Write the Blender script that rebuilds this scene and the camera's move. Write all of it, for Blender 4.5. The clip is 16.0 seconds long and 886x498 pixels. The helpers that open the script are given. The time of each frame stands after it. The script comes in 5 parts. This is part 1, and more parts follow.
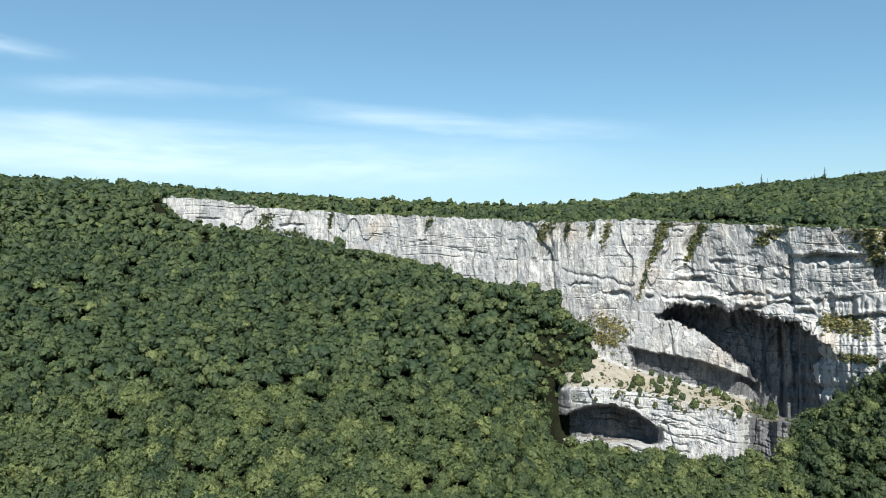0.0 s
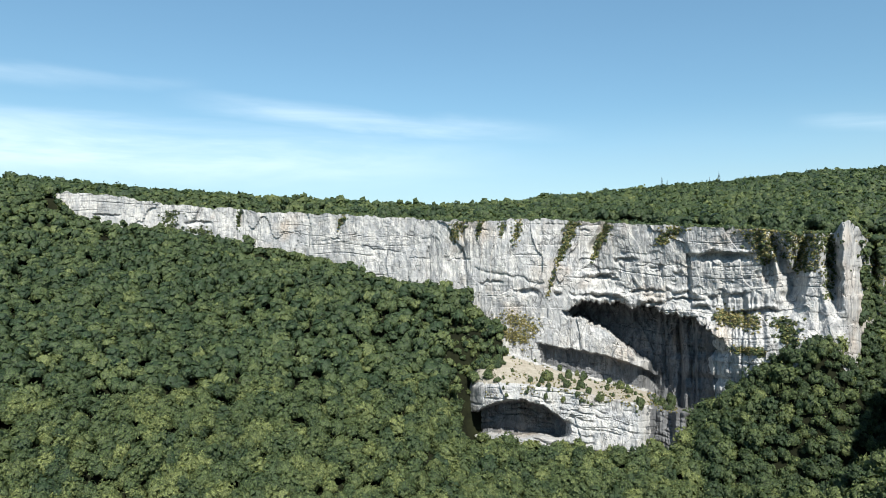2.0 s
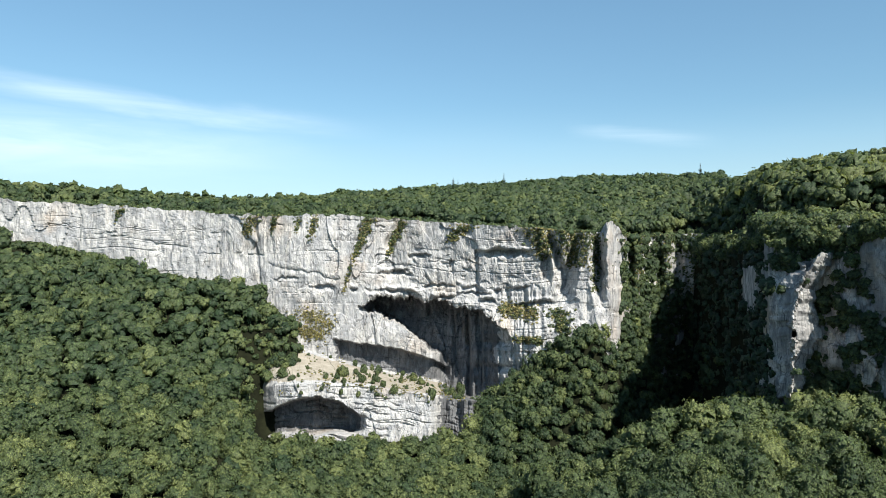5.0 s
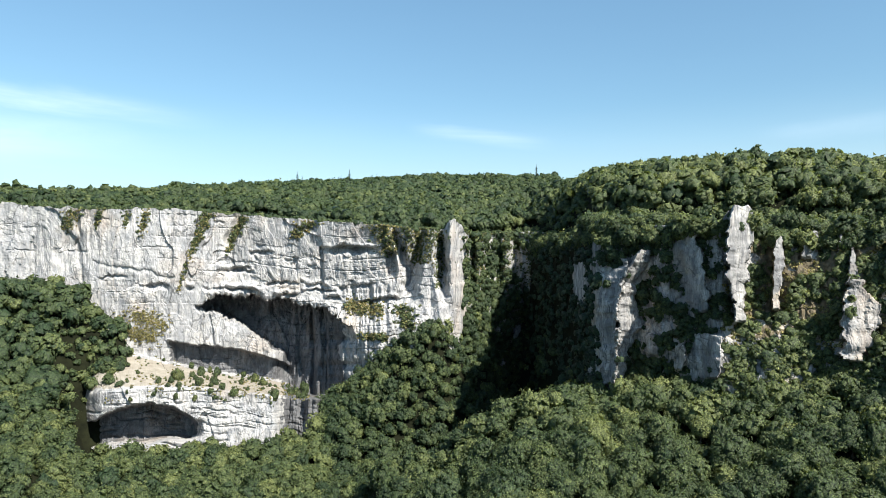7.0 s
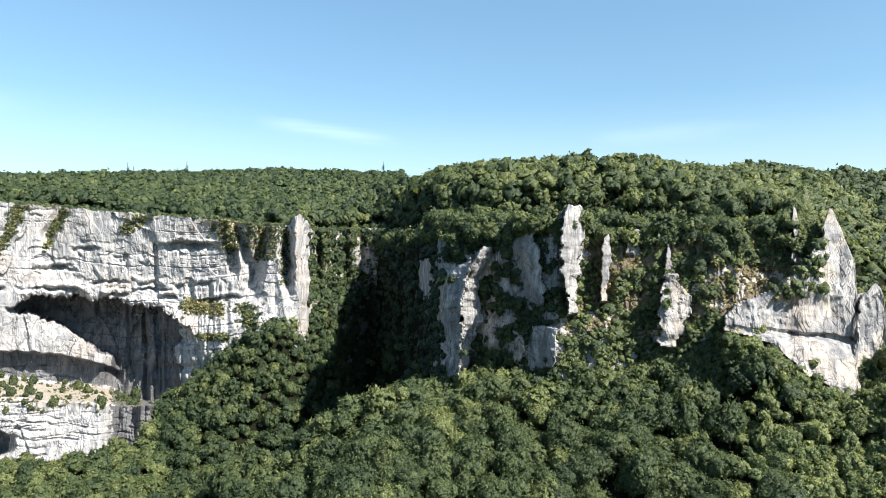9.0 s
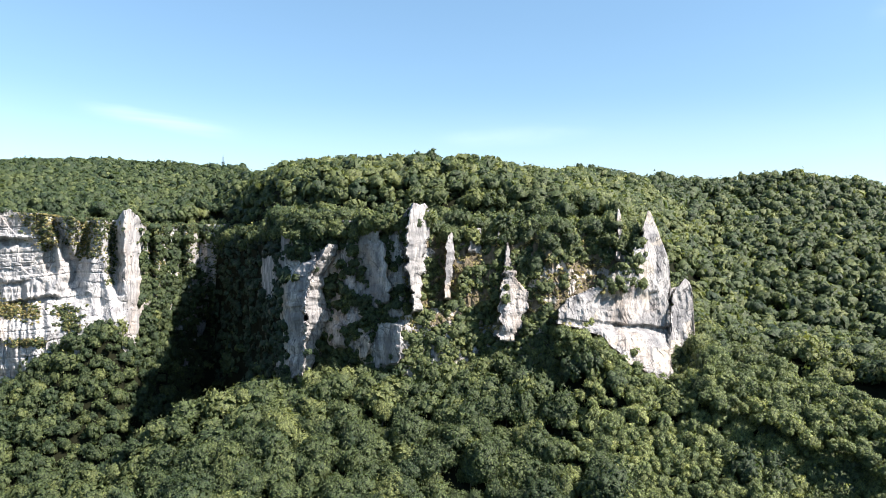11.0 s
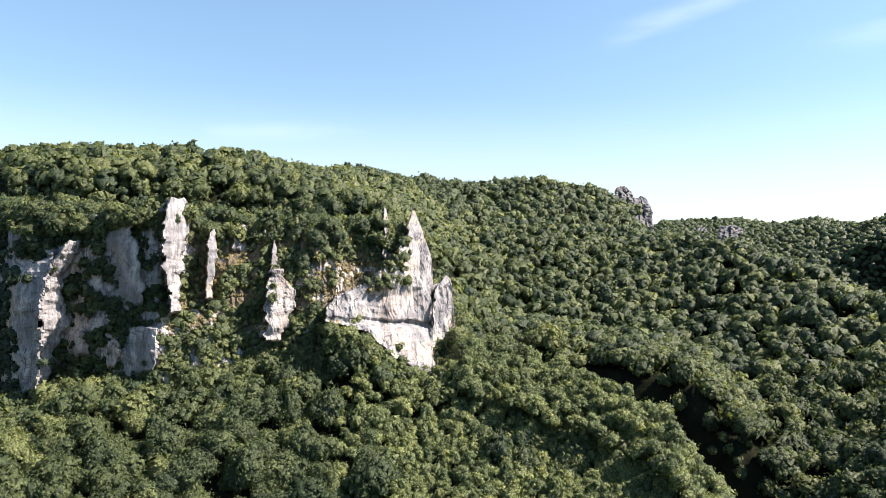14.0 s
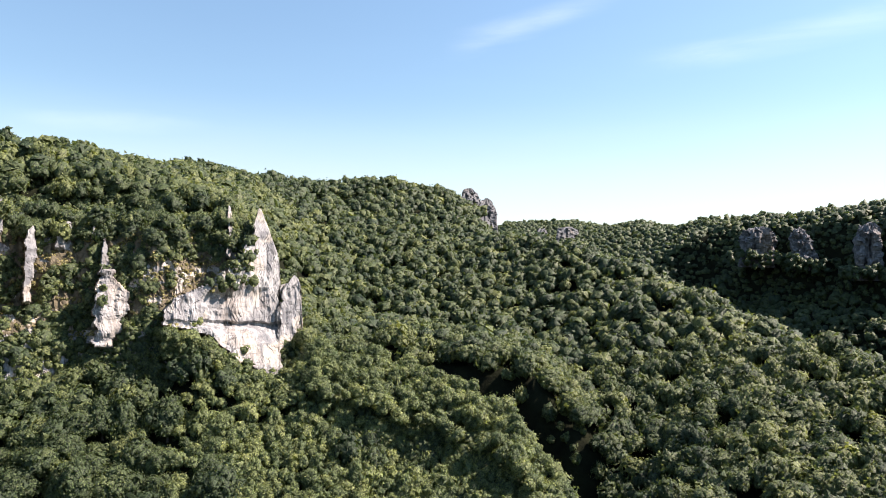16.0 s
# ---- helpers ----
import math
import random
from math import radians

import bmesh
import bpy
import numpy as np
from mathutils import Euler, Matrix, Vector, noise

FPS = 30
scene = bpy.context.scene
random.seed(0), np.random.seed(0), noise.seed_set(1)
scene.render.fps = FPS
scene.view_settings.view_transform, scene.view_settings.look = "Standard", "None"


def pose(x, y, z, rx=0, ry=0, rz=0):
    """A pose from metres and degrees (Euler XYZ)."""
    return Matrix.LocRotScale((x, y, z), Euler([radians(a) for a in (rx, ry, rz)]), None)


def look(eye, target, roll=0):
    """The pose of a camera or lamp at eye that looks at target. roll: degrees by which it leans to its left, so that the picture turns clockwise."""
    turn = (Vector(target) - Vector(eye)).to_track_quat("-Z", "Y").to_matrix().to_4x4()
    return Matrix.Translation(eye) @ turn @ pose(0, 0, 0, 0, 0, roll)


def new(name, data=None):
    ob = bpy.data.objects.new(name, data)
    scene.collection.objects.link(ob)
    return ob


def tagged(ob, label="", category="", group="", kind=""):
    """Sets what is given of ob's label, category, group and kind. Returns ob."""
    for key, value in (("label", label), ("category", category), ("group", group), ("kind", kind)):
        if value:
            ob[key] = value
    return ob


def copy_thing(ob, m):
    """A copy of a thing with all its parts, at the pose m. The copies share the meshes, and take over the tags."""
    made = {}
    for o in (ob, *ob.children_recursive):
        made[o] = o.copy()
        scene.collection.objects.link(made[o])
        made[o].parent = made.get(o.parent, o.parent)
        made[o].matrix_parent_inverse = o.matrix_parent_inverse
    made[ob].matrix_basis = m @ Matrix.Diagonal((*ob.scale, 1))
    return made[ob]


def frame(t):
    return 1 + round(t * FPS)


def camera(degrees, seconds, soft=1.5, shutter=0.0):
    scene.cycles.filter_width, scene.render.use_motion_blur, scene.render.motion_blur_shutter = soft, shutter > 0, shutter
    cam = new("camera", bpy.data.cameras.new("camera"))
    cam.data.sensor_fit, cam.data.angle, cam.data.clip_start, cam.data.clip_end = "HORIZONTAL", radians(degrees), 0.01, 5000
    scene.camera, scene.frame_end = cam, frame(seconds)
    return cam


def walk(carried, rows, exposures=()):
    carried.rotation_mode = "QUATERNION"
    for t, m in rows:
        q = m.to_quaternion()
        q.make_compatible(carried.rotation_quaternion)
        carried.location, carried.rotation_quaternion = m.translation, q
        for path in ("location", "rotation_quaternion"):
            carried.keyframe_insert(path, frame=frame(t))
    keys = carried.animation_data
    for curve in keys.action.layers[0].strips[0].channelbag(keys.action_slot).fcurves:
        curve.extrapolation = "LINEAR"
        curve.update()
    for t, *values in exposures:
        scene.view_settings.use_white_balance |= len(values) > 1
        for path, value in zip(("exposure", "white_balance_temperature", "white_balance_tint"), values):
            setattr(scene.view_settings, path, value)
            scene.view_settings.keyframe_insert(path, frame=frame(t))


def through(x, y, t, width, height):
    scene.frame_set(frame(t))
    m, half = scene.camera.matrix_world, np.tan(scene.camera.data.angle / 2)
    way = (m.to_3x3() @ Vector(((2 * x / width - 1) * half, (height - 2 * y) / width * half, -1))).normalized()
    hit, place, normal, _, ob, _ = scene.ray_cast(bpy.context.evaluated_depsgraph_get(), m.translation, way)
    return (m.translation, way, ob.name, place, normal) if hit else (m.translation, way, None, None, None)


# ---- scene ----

# ---- camera: a drone that hovers 120 m over the valley floor and turns to the right ----
EYE = Vector((0.0, 0.0, 120.0))
cam = camera(64.7, 16.0, soft=0.7)
TURN = [(0.0, 0.00, 1.27, -0.27),
        (0.5, -0.72, 1.23, -0.28),
        (1.0, -2.19, 1.25, -0.26),
        (1.5, -4.66, 1.23, -0.22),
        (2.0, -7.11, 1.19, -0.18),
        (2.5, -9.58, 1.13, -0.15),
        (3.0, -12.27, 1.06, -0.12),
        (3.5, -15.00, 1.01, -0.09),
        (4.0, -17.76, 0.97, -0.16),
        (6.5, -33.17, 0.75, -0.14),
        (7.0, -36.31, 0.68, -0.15),
        (7.5, -39.43, 0.61, -0.11),
        (8.0, -42.58, 0.54, -0.09),
        (8.5, -45.68, 0.46, -0.11),
        (9.0, -48.80, 0.42, -0.12),
        (11.5, -64.55, 0.23, -0.25),
        (12.0, -67.71, 0.21, -0.29),
        (12.5, -70.87, 0.20, -0.27),
        (13.0, -74.00, 0.19, -0.29),
        (13.5, -77.12, 0.19, -0.27),
        (14.0, -80.23, 0.17, -0.29),
        (14.5, -83.34, 0.18, -0.24),
        (15.0, -86.40, 0.19, -0.28),
        (15.5, -89.46, 0.21, -0.33),
        (16.0, -92.49, 0.22, -0.40)]
walk(cam, [(t, pose(EYE.x, EYE.y, EYE.z, 90 + pitch, roll, yaw)) for t, yaw, pitch, roll in TURN], exposures=[(0.0, 0.75, 6300, 6), (4.0, 0.8, 6400, 7), (9.0, 1.2, 6500, 11), (12.5, 1.40, 6700, 19), (16.0, 1.28, 6900, 22)])

# ---- sky and sun ----
SUN_AZ, SUN_EL = 174.0, 47.0
world = bpy.data.worlds.new("summer_sky")
scene.world = world
world.use_nodes = True
wt = world.node_tree
wt.nodes.clear()


def wnode(kind, **values):
    n = wt.nodes.new(kind)
    for key, value in values.items():
        n.inputs[key].default_value = value
    return n


sky = wnode("ShaderNodeTexSky")
sky.sky_type, sky.sun_disc = "NISHITA", False
sky.sun_elevation, sky.sun_rotation = radians(SUN_EL), radians(SUN_AZ)
sky.altitude, sky.air_density, sky.dust_density, sky.ozone_density = 400.0, 1.0, 0.35, 1.0
wco = wnode("ShaderNodeTexCoord")
wsep = wnode("ShaderNodeSeparateXYZ")
wt.links.new(wco.outputs["Generated"], wsep.inputs["Vector"])


def wmath(how, a, b=0.0, c=0.0):
    n = wt.nodes.new("ShaderNodeMath")
    n.operation = how
    for socket, value in zip(n.inputs, (a, b, c)):
        if isinstance(value, (int, float)):
            socket.default_value = value
        else:
            wt.links.new(value, socket)
    return n.outputs[0]


def wstep(source, lo, hi):
    n = wnode("ShaderNodeMapRange", **{"From Min": lo, "From Max": hi})
    n.interpolation_type = "SMOOTHSTEP"
    wt.links.new(source, n.inputs["Value"])
    return n.outputs["Result"]


def wgrain(scale, stretch, detail=6.0):
    mp = wnode("ShaderNodeMapping", Scale=stretch, Rotation=(0.03, 0.04, 0.3))
    nz = wnode("ShaderNodeTexNoise", Scale=scale, Detail=detail, Roughness=0.6, Distortion=0.6)
    wt.links.new(wco.outputs["Generated"], mp.inputs["Vector"])
    wt.links.new(mp.outputs["Vector"], nz.inputs["Vector"])
    return nz.outputs["Fac"]


# thin cirrus: bearing and height angle of both ends, half-height (degrees), strength
CIRRUS = [(-62, 7.8, 20, 8.6, 3.0, 0.68), (-16, 12.4, 20, 10.2, 1.3, 0.5), (-60, 9.8, 4, 9.4, 1.6, 0.45), (-42, 15.8, -27, 14.6, 0.9, 0.5), (-34, 12.4, -10, 13.4, 1.0, 0.25), (33, 10.6, 46, 9.0, 0.8, 0.25),
          (60, 9.0, 75, 9.6, 1.0, 0.14), (92, 16.2, 108, 20.0, 1.3, 0.14), (106, 14.4, 134, 16.8, 1.4, 0.16)]
bearing = wmath("MULTIPLY", wmath("ARCTAN2", wsep.outputs["X"], wsep.outputs["Y"]), 57.29578)
height = wmath("MULTIPLY", wmath("ARCSINE", wsep.outputs["Z"]), 57.29578)
height = wmath("ADD", height, wmath("MULTIPLY", wmath("SUBTRACT", wgrain(3.0, (1.0, 1.0, 5.0), 4.0), 0.5), 2.4))
streaky = wstep(wgrain(2.2, (1.2, 1.6, 9.0)), 0.28, 0.75)
veil = 0.0
for az0, el0, az1, el1, half, strength in CIRRUS:
    along = wmath("DIVIDE", wmath("SUBTRACT", bearing, az0), az1 - az0)
    off = wmath("ABSOLUTE", wmath("SUBTRACT", height, wmath("MULTIPLY_ADD", along, el1 - el0, el0)))
    ends = wmath("MULTIPLY", wstep(along, 0.0, 0.3), wstep(along, 1.0, 0.55))
    veil = wmath("MAXIMUM", veil, wmath("MULTIPLY", wmath("MULTIPLY", ends, wstep(off, half, 0.0)), strength))
cloud = wmath("MULTIPLY", veil, wmath("MULTIPLY_ADD", streaky, 0.8, 0.2))
wmix = wnode("ShaderNodeMix")
wmix.data_type = "RGBA"
wt.links.new(cloud, wmix.inputs[0])
wback = wnode("ShaderNodeBackground", Strength=0.092)
wout = wnode("ShaderNodeOutputWorld")
wair = wnode("ShaderNodeMix")
wair.data_type, wair.blend_type = "RGBA", "MULTIPLY"
wair.inputs[0].default_value, wair.inputs[7].default_value = 1.0, (0.86, 1.04, 1.0, 1.0)
wt.links.new(sky.outputs["Color"], wair.inputs[6])
# a thin even haze: the sky is a little paler aloft and less white near the ground
wband = wt.nodes.new("ShaderNodeValToRGB")
for e, (place, c) in zip((wband.color_ramp.elements[0], wband.color_ramp.elements[1], wband.color_ramp.elements.new(0.5)), ((0.0, (0.54, 0.54, 0.56)), (1.0, (1.12, 1.08, 1.04)), (0.42, (0.84, 0.84, 0.86)))):
    e.position, e.color = place, (*c, 1.0)
wt.links.new(wmath("DIVIDE", height, 22.0), wband.inputs["Fac"])
whaze = wnode("ShaderNodeMix")
whaze.data_type, whaze.blend_type = "RGBA", "MULTIPLY"
whaze.inputs[0].default_value = 1.0
wt.links.new(wair.outputs[2], whaze.inputs[6])
wt.links.new(wband.outputs["Color"], whaze.inputs[7])
wlow = wnode("ShaderNodeMix")
wlow.data_type = "RGBA"
wlow.inputs[7].default_value = (5.6, 6.5, 7.2, 1.0)
wt.links.new(wmath("MULTIPLY", wstep(height, 13.0, 1.0), 0.4), wlow.inputs[0])
wt.links.new(whaze.outputs[2], wlow.inputs[6])
wt.links.new(wlow.outputs[2], wmix.inputs[6])
wmix.inputs[7].default_value = (8.0, 8.8, 9.4, 1.0)
wt.links.new(wmix.outputs[2], wback.inputs["Color"])
wt.links.new(wback.outputs["Background"], wout.inputs["Surface"])

sun = new("sun", bpy.data.lights.new("sun", "SUN"))
sun.data.energy, sun.data.angle, sun.data.color = 5.0, radians(0.53), (1.0, 0.945, 0.86)
sun_from = Vector((math.sin(radians(SUN_AZ)) * math.cos(radians(SUN_EL)), math.cos(radians(SUN_AZ)) * math.cos(radians(SUN_EL)), math.sin(radians(SUN_EL))))
sun.matrix_world = look(sun_from * 600 + EYE, EYE)

# ---- materials ----
def material(name, roughness=0.8):
    m = bpy.data.materials.new(name)
    m.use_nodes = True
    t = m.node_tree
    b = t.nodes["Principled BSDF"]
    b.inputs["Roughness"].default_value = roughness
    b.inputs["Specular IOR Level"].default_value = 0.25
    return m, t, b


def node(t, kind, **values):
    n = t.nodes.new(kind)
    for key, value in values.items():
        n.inputs[key].default_value = value
    return n


def ramp(t, source, stops):
    """A colour ramp on a value: stops of (place, colour)."""
    n = t.nodes.new("ShaderNodeValToRGB")
    while len(n.color_ramp.elements) < len(stops):
        n.color_ramp.elements.new(0.5)
    for e, (place, c) in zip(n.color_ramp.elements, stops):
        e.position, e.color = place, (*c, 1.0)
    t.links.new(source, n.inputs["Fac"])
    return n.outputs["Color"]


def blend(t, fac, a, b, how="MIX"):
    n = t.nodes.new("ShaderNodeMix")
    n.data_type, n.blend_type = "RGBA", how
    for socket, value in ((n.inputs[0], fac), (n.inputs[6], a), (n.inputs[7], b)):
        if isinstance(value, (int, float)):
            socket.default_value = value
        elif isinstance(value, tuple):
            socket.default_value = (*value, 1.0)
        else:
            t.links.new(value, socket)
    return n.outputs[2]


def grain(t, scale, detail=5.0, rough=0.55, stretch=(1, 1, 1), turn=(0, 0, 0)):
    """Noise in world metres: scale is features per metre."""
    g = node(t, "ShaderNodeNewGeometry")
    mp = node(t, "ShaderNodeMapping", Scale=tuple(s * scale for s in stretch), Rotation=turn)
    nz = node(t, "ShaderNodeTexNoise", Scale=1.0, Detail=detail, Roughness=rough)
    t.links.new(g.outputs["Position"], mp.inputs["Vector"])
    t.links.new(mp.outputs["Vector"], nz.inputs["Vector"])
    return nz.outputs["Fac"]


def window(t, source, lo, hi, top=1.0):
    n = node(t, "ShaderNodeMapRange", **{"From Min": lo, "From Max": hi, "To Min": 0.0, "To Max": top})
    n.clamp = True
    t.links.new(source, n.inputs["Value"])
    return n.outputs["Result"]


def limestone(name, pale, grey, ochre_amount=0.3, streak_amount=0.85):
    """Weathered limestone: pale beds, grey lichen, dark water streaks, ochre stains, fine cracks."""
    m, t, b = material(name, 0.9)
    base = ramp(t, grain(t, 0.06, 6), [(0.3, grey), (0.52, pale), (0.75, tuple(min(1, c * 1.12) for c in pale))])
    base = blend(t, window(t, grain(t, 0.9, 4, 0.7), 0.45, 0.8, 0.35), base, tuple(c * 0.7 for c in grey))
    base = blend(t, window(t, grain(t, 0.28, 6, 0.65, (1, 1, 0.45)), 0.38, 0.6, 1.0), tuple(c * 0.86 for c in grey), base)
    ochre = window(t, grain(t, 0.035, 4), 0.56, 0.7, ochre_amount)
    base = blend(t, ochre, base, (0.42, 0.29, 0.17))
    streak = window(t, grain(t, 0.8, 5, 0.6, (1, 1, 0.055)), 0.55, 0.7, streak_amount)
    patch = window(t, grain(t, 0.03, 3), 0.42, 0.6)
    both = node(t, "ShaderNodeMath")
    both.operation = "MULTIPLY"
    t.links.new(streak, both.inputs[0])
    t.links.new(patch, both.inputs[1])
    base = blend(t, both.outputs[0], base, (0.07, 0.074, 0.08))
    thin = window(t, grain(t, 2.8, 5, 0.65, (1, 1, 0.05)), 0.54, 0.62, streak_amount * 0.6)
    base = blend(t, thin, base, tuple(c * 0.42 for c in grey))
    bed = window(t, grain(t, 1.0, 3, 0.5, (0.03, 0.03, 0.55), (0.03, 0.05, 0)), 0.6, 0.72, 0.3)
    base = blend(t, bed, base, (0.2, 0.19, 0.18))
    # joints and short bedding cracks
    for stretch, scale, share in (((1, 1, 0.22), 0.16, 0.75), ((0.3, 0.3, 1.3), 0.22, 0.6)):
        g = node(t, "ShaderNodeNewGeometry")
        mp = node(t, "ShaderNodeMapping", Scale=tuple(q * scale for q in stretch), Rotation=(0.04, 0.05, 0))
        wave = node(t, "ShaderNodeTexNoise", Scale=0.35, Detail=3.0)
        t.links.new(g.outputs["Position"], mp.inputs["Vector"])
        t.links.new(g.outputs["Position"], wave.inputs["Vector"])
        bent = blend(t, 0.12, mp.outputs["Vector"], wave.outputs["Color"], "ADD")
        cell = node(t, "ShaderNodeTexVoronoi", Scale=1.0)
        cell.feature = "DISTANCE_TO_EDGE"
        t.links.new(bent, cell.inputs["Vector"])
        line = window(t, cell.outputs["Distance"], 0.035, 0.012, share)
        some = node(t, "ShaderNodeMath")
        some.operation = "MULTIPLY"
        t.links.new(line, some.inputs[0])
        t.links.new(window(t, grain(t, 0.11, 4), 0.47, 0.6), some.inputs[1])
        base = blend(t, some.outputs[0], base, tuple(c * 0.3 for c in grey))
    t.links.new(base, b.inputs["Base Color"])
    bump = node(t, "ShaderNodeBump", Strength=0.7, Distance=0.3)
    t.links.new(grain(t, 1.6, 8, 0.7, (1, 1, 0.45)), bump.inputs["Height"])
    t.links.new(bump.outputs["Normal"], b.inputs["Normal"])
    return m


ROCK = limestone("limestone", (0.51, 0.49, 0.467), (0.33, 0.332, 0.34), 0.3, 0.7)
ROCK_WARM = limestone("limestone_warm", (0.52, 0.47, 0.41), (0.38, 0.345, 0.30), 0.4, 0.3)
ROCK_SPUR = limestone("spur_limestone", (0.47, 0.45, 0.425), (0.20, 0.20, 0.205), 0.4, 1.0)
# dark streaked rock; the shade under the overhangs is in this colour too
ROCK_STAIN_SHADE = limestone("stained_shaded_limestone", (0.20, 0.20, 0.205), (0.10, 0.102, 0.108), 0.25, 0.95)
# limestone darkened to hold the far crags' shade; the outcrops share it
ROCK_FAR_SHADE = limestone("limestone_far_shade", (0.20, 0.199, 0.198), (0.12, 0.123, 0.127), 0.3, 0.5)


def leaves(name, dark, light, yellow, through=0.32):
    """Foliage whose tint differs from tree to tree and from spray to spray."""
    m, t, b = material(name, 0.55)
    b.inputs["Specular IOR Level"].default_value = 0.4
    at = t.nodes.new("ShaderNodeAttribute")
    at.attribute_name = "tint"
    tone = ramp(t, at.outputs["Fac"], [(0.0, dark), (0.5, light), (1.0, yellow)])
    g = node(t, "ShaderNodeNewGeometry")
    spray = ramp(t, g.outputs["Random Per Island"], [(0.0, (0.84, 0.86, 0.84)), (1.0, (1.14, 1.12, 1.1))])
    tone = blend(t, 1.0, tone, spray, "MULTIPLY")
    leafy = grain(t, 1.5, 4, 0.7)
    tone = blend(t, 1.0, tone, ramp(t, leafy, [(0.36, (0.3, 0.32, 0.34)), (0.5, (1.0, 1.0, 1.0)), (0.66, (1.85, 1.8, 1.65))]), "MULTIPLY")
    tone = blend(t, 1.0, tone, ramp(t, grain(t, 4.5, 2, 0.6), [(0.36, (0.55, 0.57, 0.6)), (0.5, (1.0, 1.0, 1.0)), (0.64, (1.5, 1.48, 1.42))]), "MULTIPLY")
    bump = node(t, "ShaderNodeBump", Strength=0.9, Distance=0.5)
    t.links.new(leafy, bump.inputs["Height"])
    t.links.new(bump.outputs["Normal"], b.inputs["Normal"])
    t.links.new(tone, b.inputs["Base Color"])
    tr = node(t, "ShaderNodeBsdfTranslucent")
    t.links.new(blend(t, 1.0, tone, (1.25, 1.25, 0.7), "MULTIPLY"), tr.inputs["Color"])
    mx = node(t, "ShaderNodeMixShader", Fac=through)
    t.links.new(b.outputs["BSDF"], mx.inputs[1])
    t.links.new(tr.outputs["BSDF"], mx.inputs[2])
    t.links.new(mx.outputs["Shader"], t.nodes["Material Output"].inputs["Surface"])
    return m


LEAF = leaves("beech_leaves", (0.033, 0.058, 0.027), (0.077, 0.106, 0.042), (0.160, 0.186, 0.070), 0.38)
LEAF_PALE = leaves("ash_leaves", (0.080, 0.115, 0.050), (0.155, 0.195, 0.085), (0.225, 0.255, 0.100), 0.45)
# fir needles; the spur's flank wears them too, to paint its shade
LEAF_DARK = leaves("needles_and_shaded_leaves", (0.014, 0.030, 0.014), (0.022, 0.045, 0.020), (0.03, 0.05, 0.02), 0.1)
SHRUB = leaves("shrub_leaves", (0.038, 0.058, 0.024), (0.080, 0.105, 0.04), (0.16, 0.16, 0.055))
GRASS = leaves("dry_grass", (0.13, 0.125, 0.045), (0.22, 0.195, 0.08), (0.32, 0.27, 0.13))


def simple(name, a, b_, scale, rough=0.9, bump_m=0.2):
    m, t, b = material(name, rough)
    b.inputs["Specular IOR Level"].default_value = 0.05
    t.links.new(ramp(t, grain(t, scale, 7, 0.6), [(0.3, a), (0.7, b_)]), b.inputs["Base Color"])
    bump = node(t, "ShaderNodeBump", Strength=0.8, Distance=bump_m)
    t.links.new(grain(t, scale * 4, 6, 0.6), bump.inputs["Height"])
    t.links.new(bump.outputs["Normal"], b.inputs["Normal"])
    return m


SCREE = simple("pale_scree", (0.24, 0.21, 0.165), (0.36, 0.33, 0.28), 0.25, 0.95, 0.5)
# floor darkened to near-black: shade of gully and flank is in the colour
SOIL_SHADE = simple("forest_floor_with_shade", (0.007, 0.008, 0.005), (0.016, 0.018, 0.009), 0.15, 1.0, 0.6)
EARTH = simple("ochre_earth", (0.075, 0.062, 0.040), (0.19, 0.16, 0.11), 0.5)
BARK = simple("bark", (0.06, 0.05, 0.04), (0.14, 0.12, 0.10), 1.2)

# ---- helpers for shape ----
def far(az, el, r):
    """The place at a bearing and height angle (degrees, from the hovering point) and r metres off, measured level."""
    a = radians(az)
    return Vector((EYE.x + r * math.sin(a), EYE.y + r * math.cos(a), EYE.z + r * math.tan(radians(el))))


def _hash(i, j, k, seed):
    n = (i * 374761393 + j * 668265263 + k * 2147483647 + seed * 974634777) & 0xFFFFFFFF
    n = ((n ^ (n >> 13)) * 1274126177) & 0xFFFFFFFF
    return ((n ^ (n >> 16)) & 0xFFFF) / 65535.0


def value_noise(x, y, z, seed=0):
    """Smooth noise from -1 to 1 on arrays."""
    x, y, z = np.broadcast_arrays(np.asarray(x, float), np.asarray(y, float), np.asarray(z, float))
    i, j, k = (np.floor(a).astype(np.int64) for a in (x, y, z))
    fx, fy, fz = (a - np.floor(a) for a in (x, y, z))
    fx, fy, fz = (f * f * (3 - 2 * f) for f in (fx, fy, fz))
    out = 0.0
    for di in (0, 1):
        for dj in (0, 1):
            for dk in (0, 1):
                w = (fx if di else 1 - fx) * (fy if dj else 1 - fy) * (fz if dk else 1 - fz)
                out = out + w * _hash(i + di, j + dj, k + dk, seed)
    return out * 2 - 1


def fbm(x, y, z, octaves=4, seed=0, gain=0.5):
    out, amp = 0.0, 1.0
    for o in range(octaves):
        out = out + amp * value_noise(x * 2 ** o, y * 2 ** o, z * 2 ** o, seed + o)
        amp *= gain
    return out


def smooth(lo, hi, x):
    s = np.clip((np.asarray(x, float) - lo) / (hi - lo), 0, 1)
    return s * s * (3 - 2 * s)


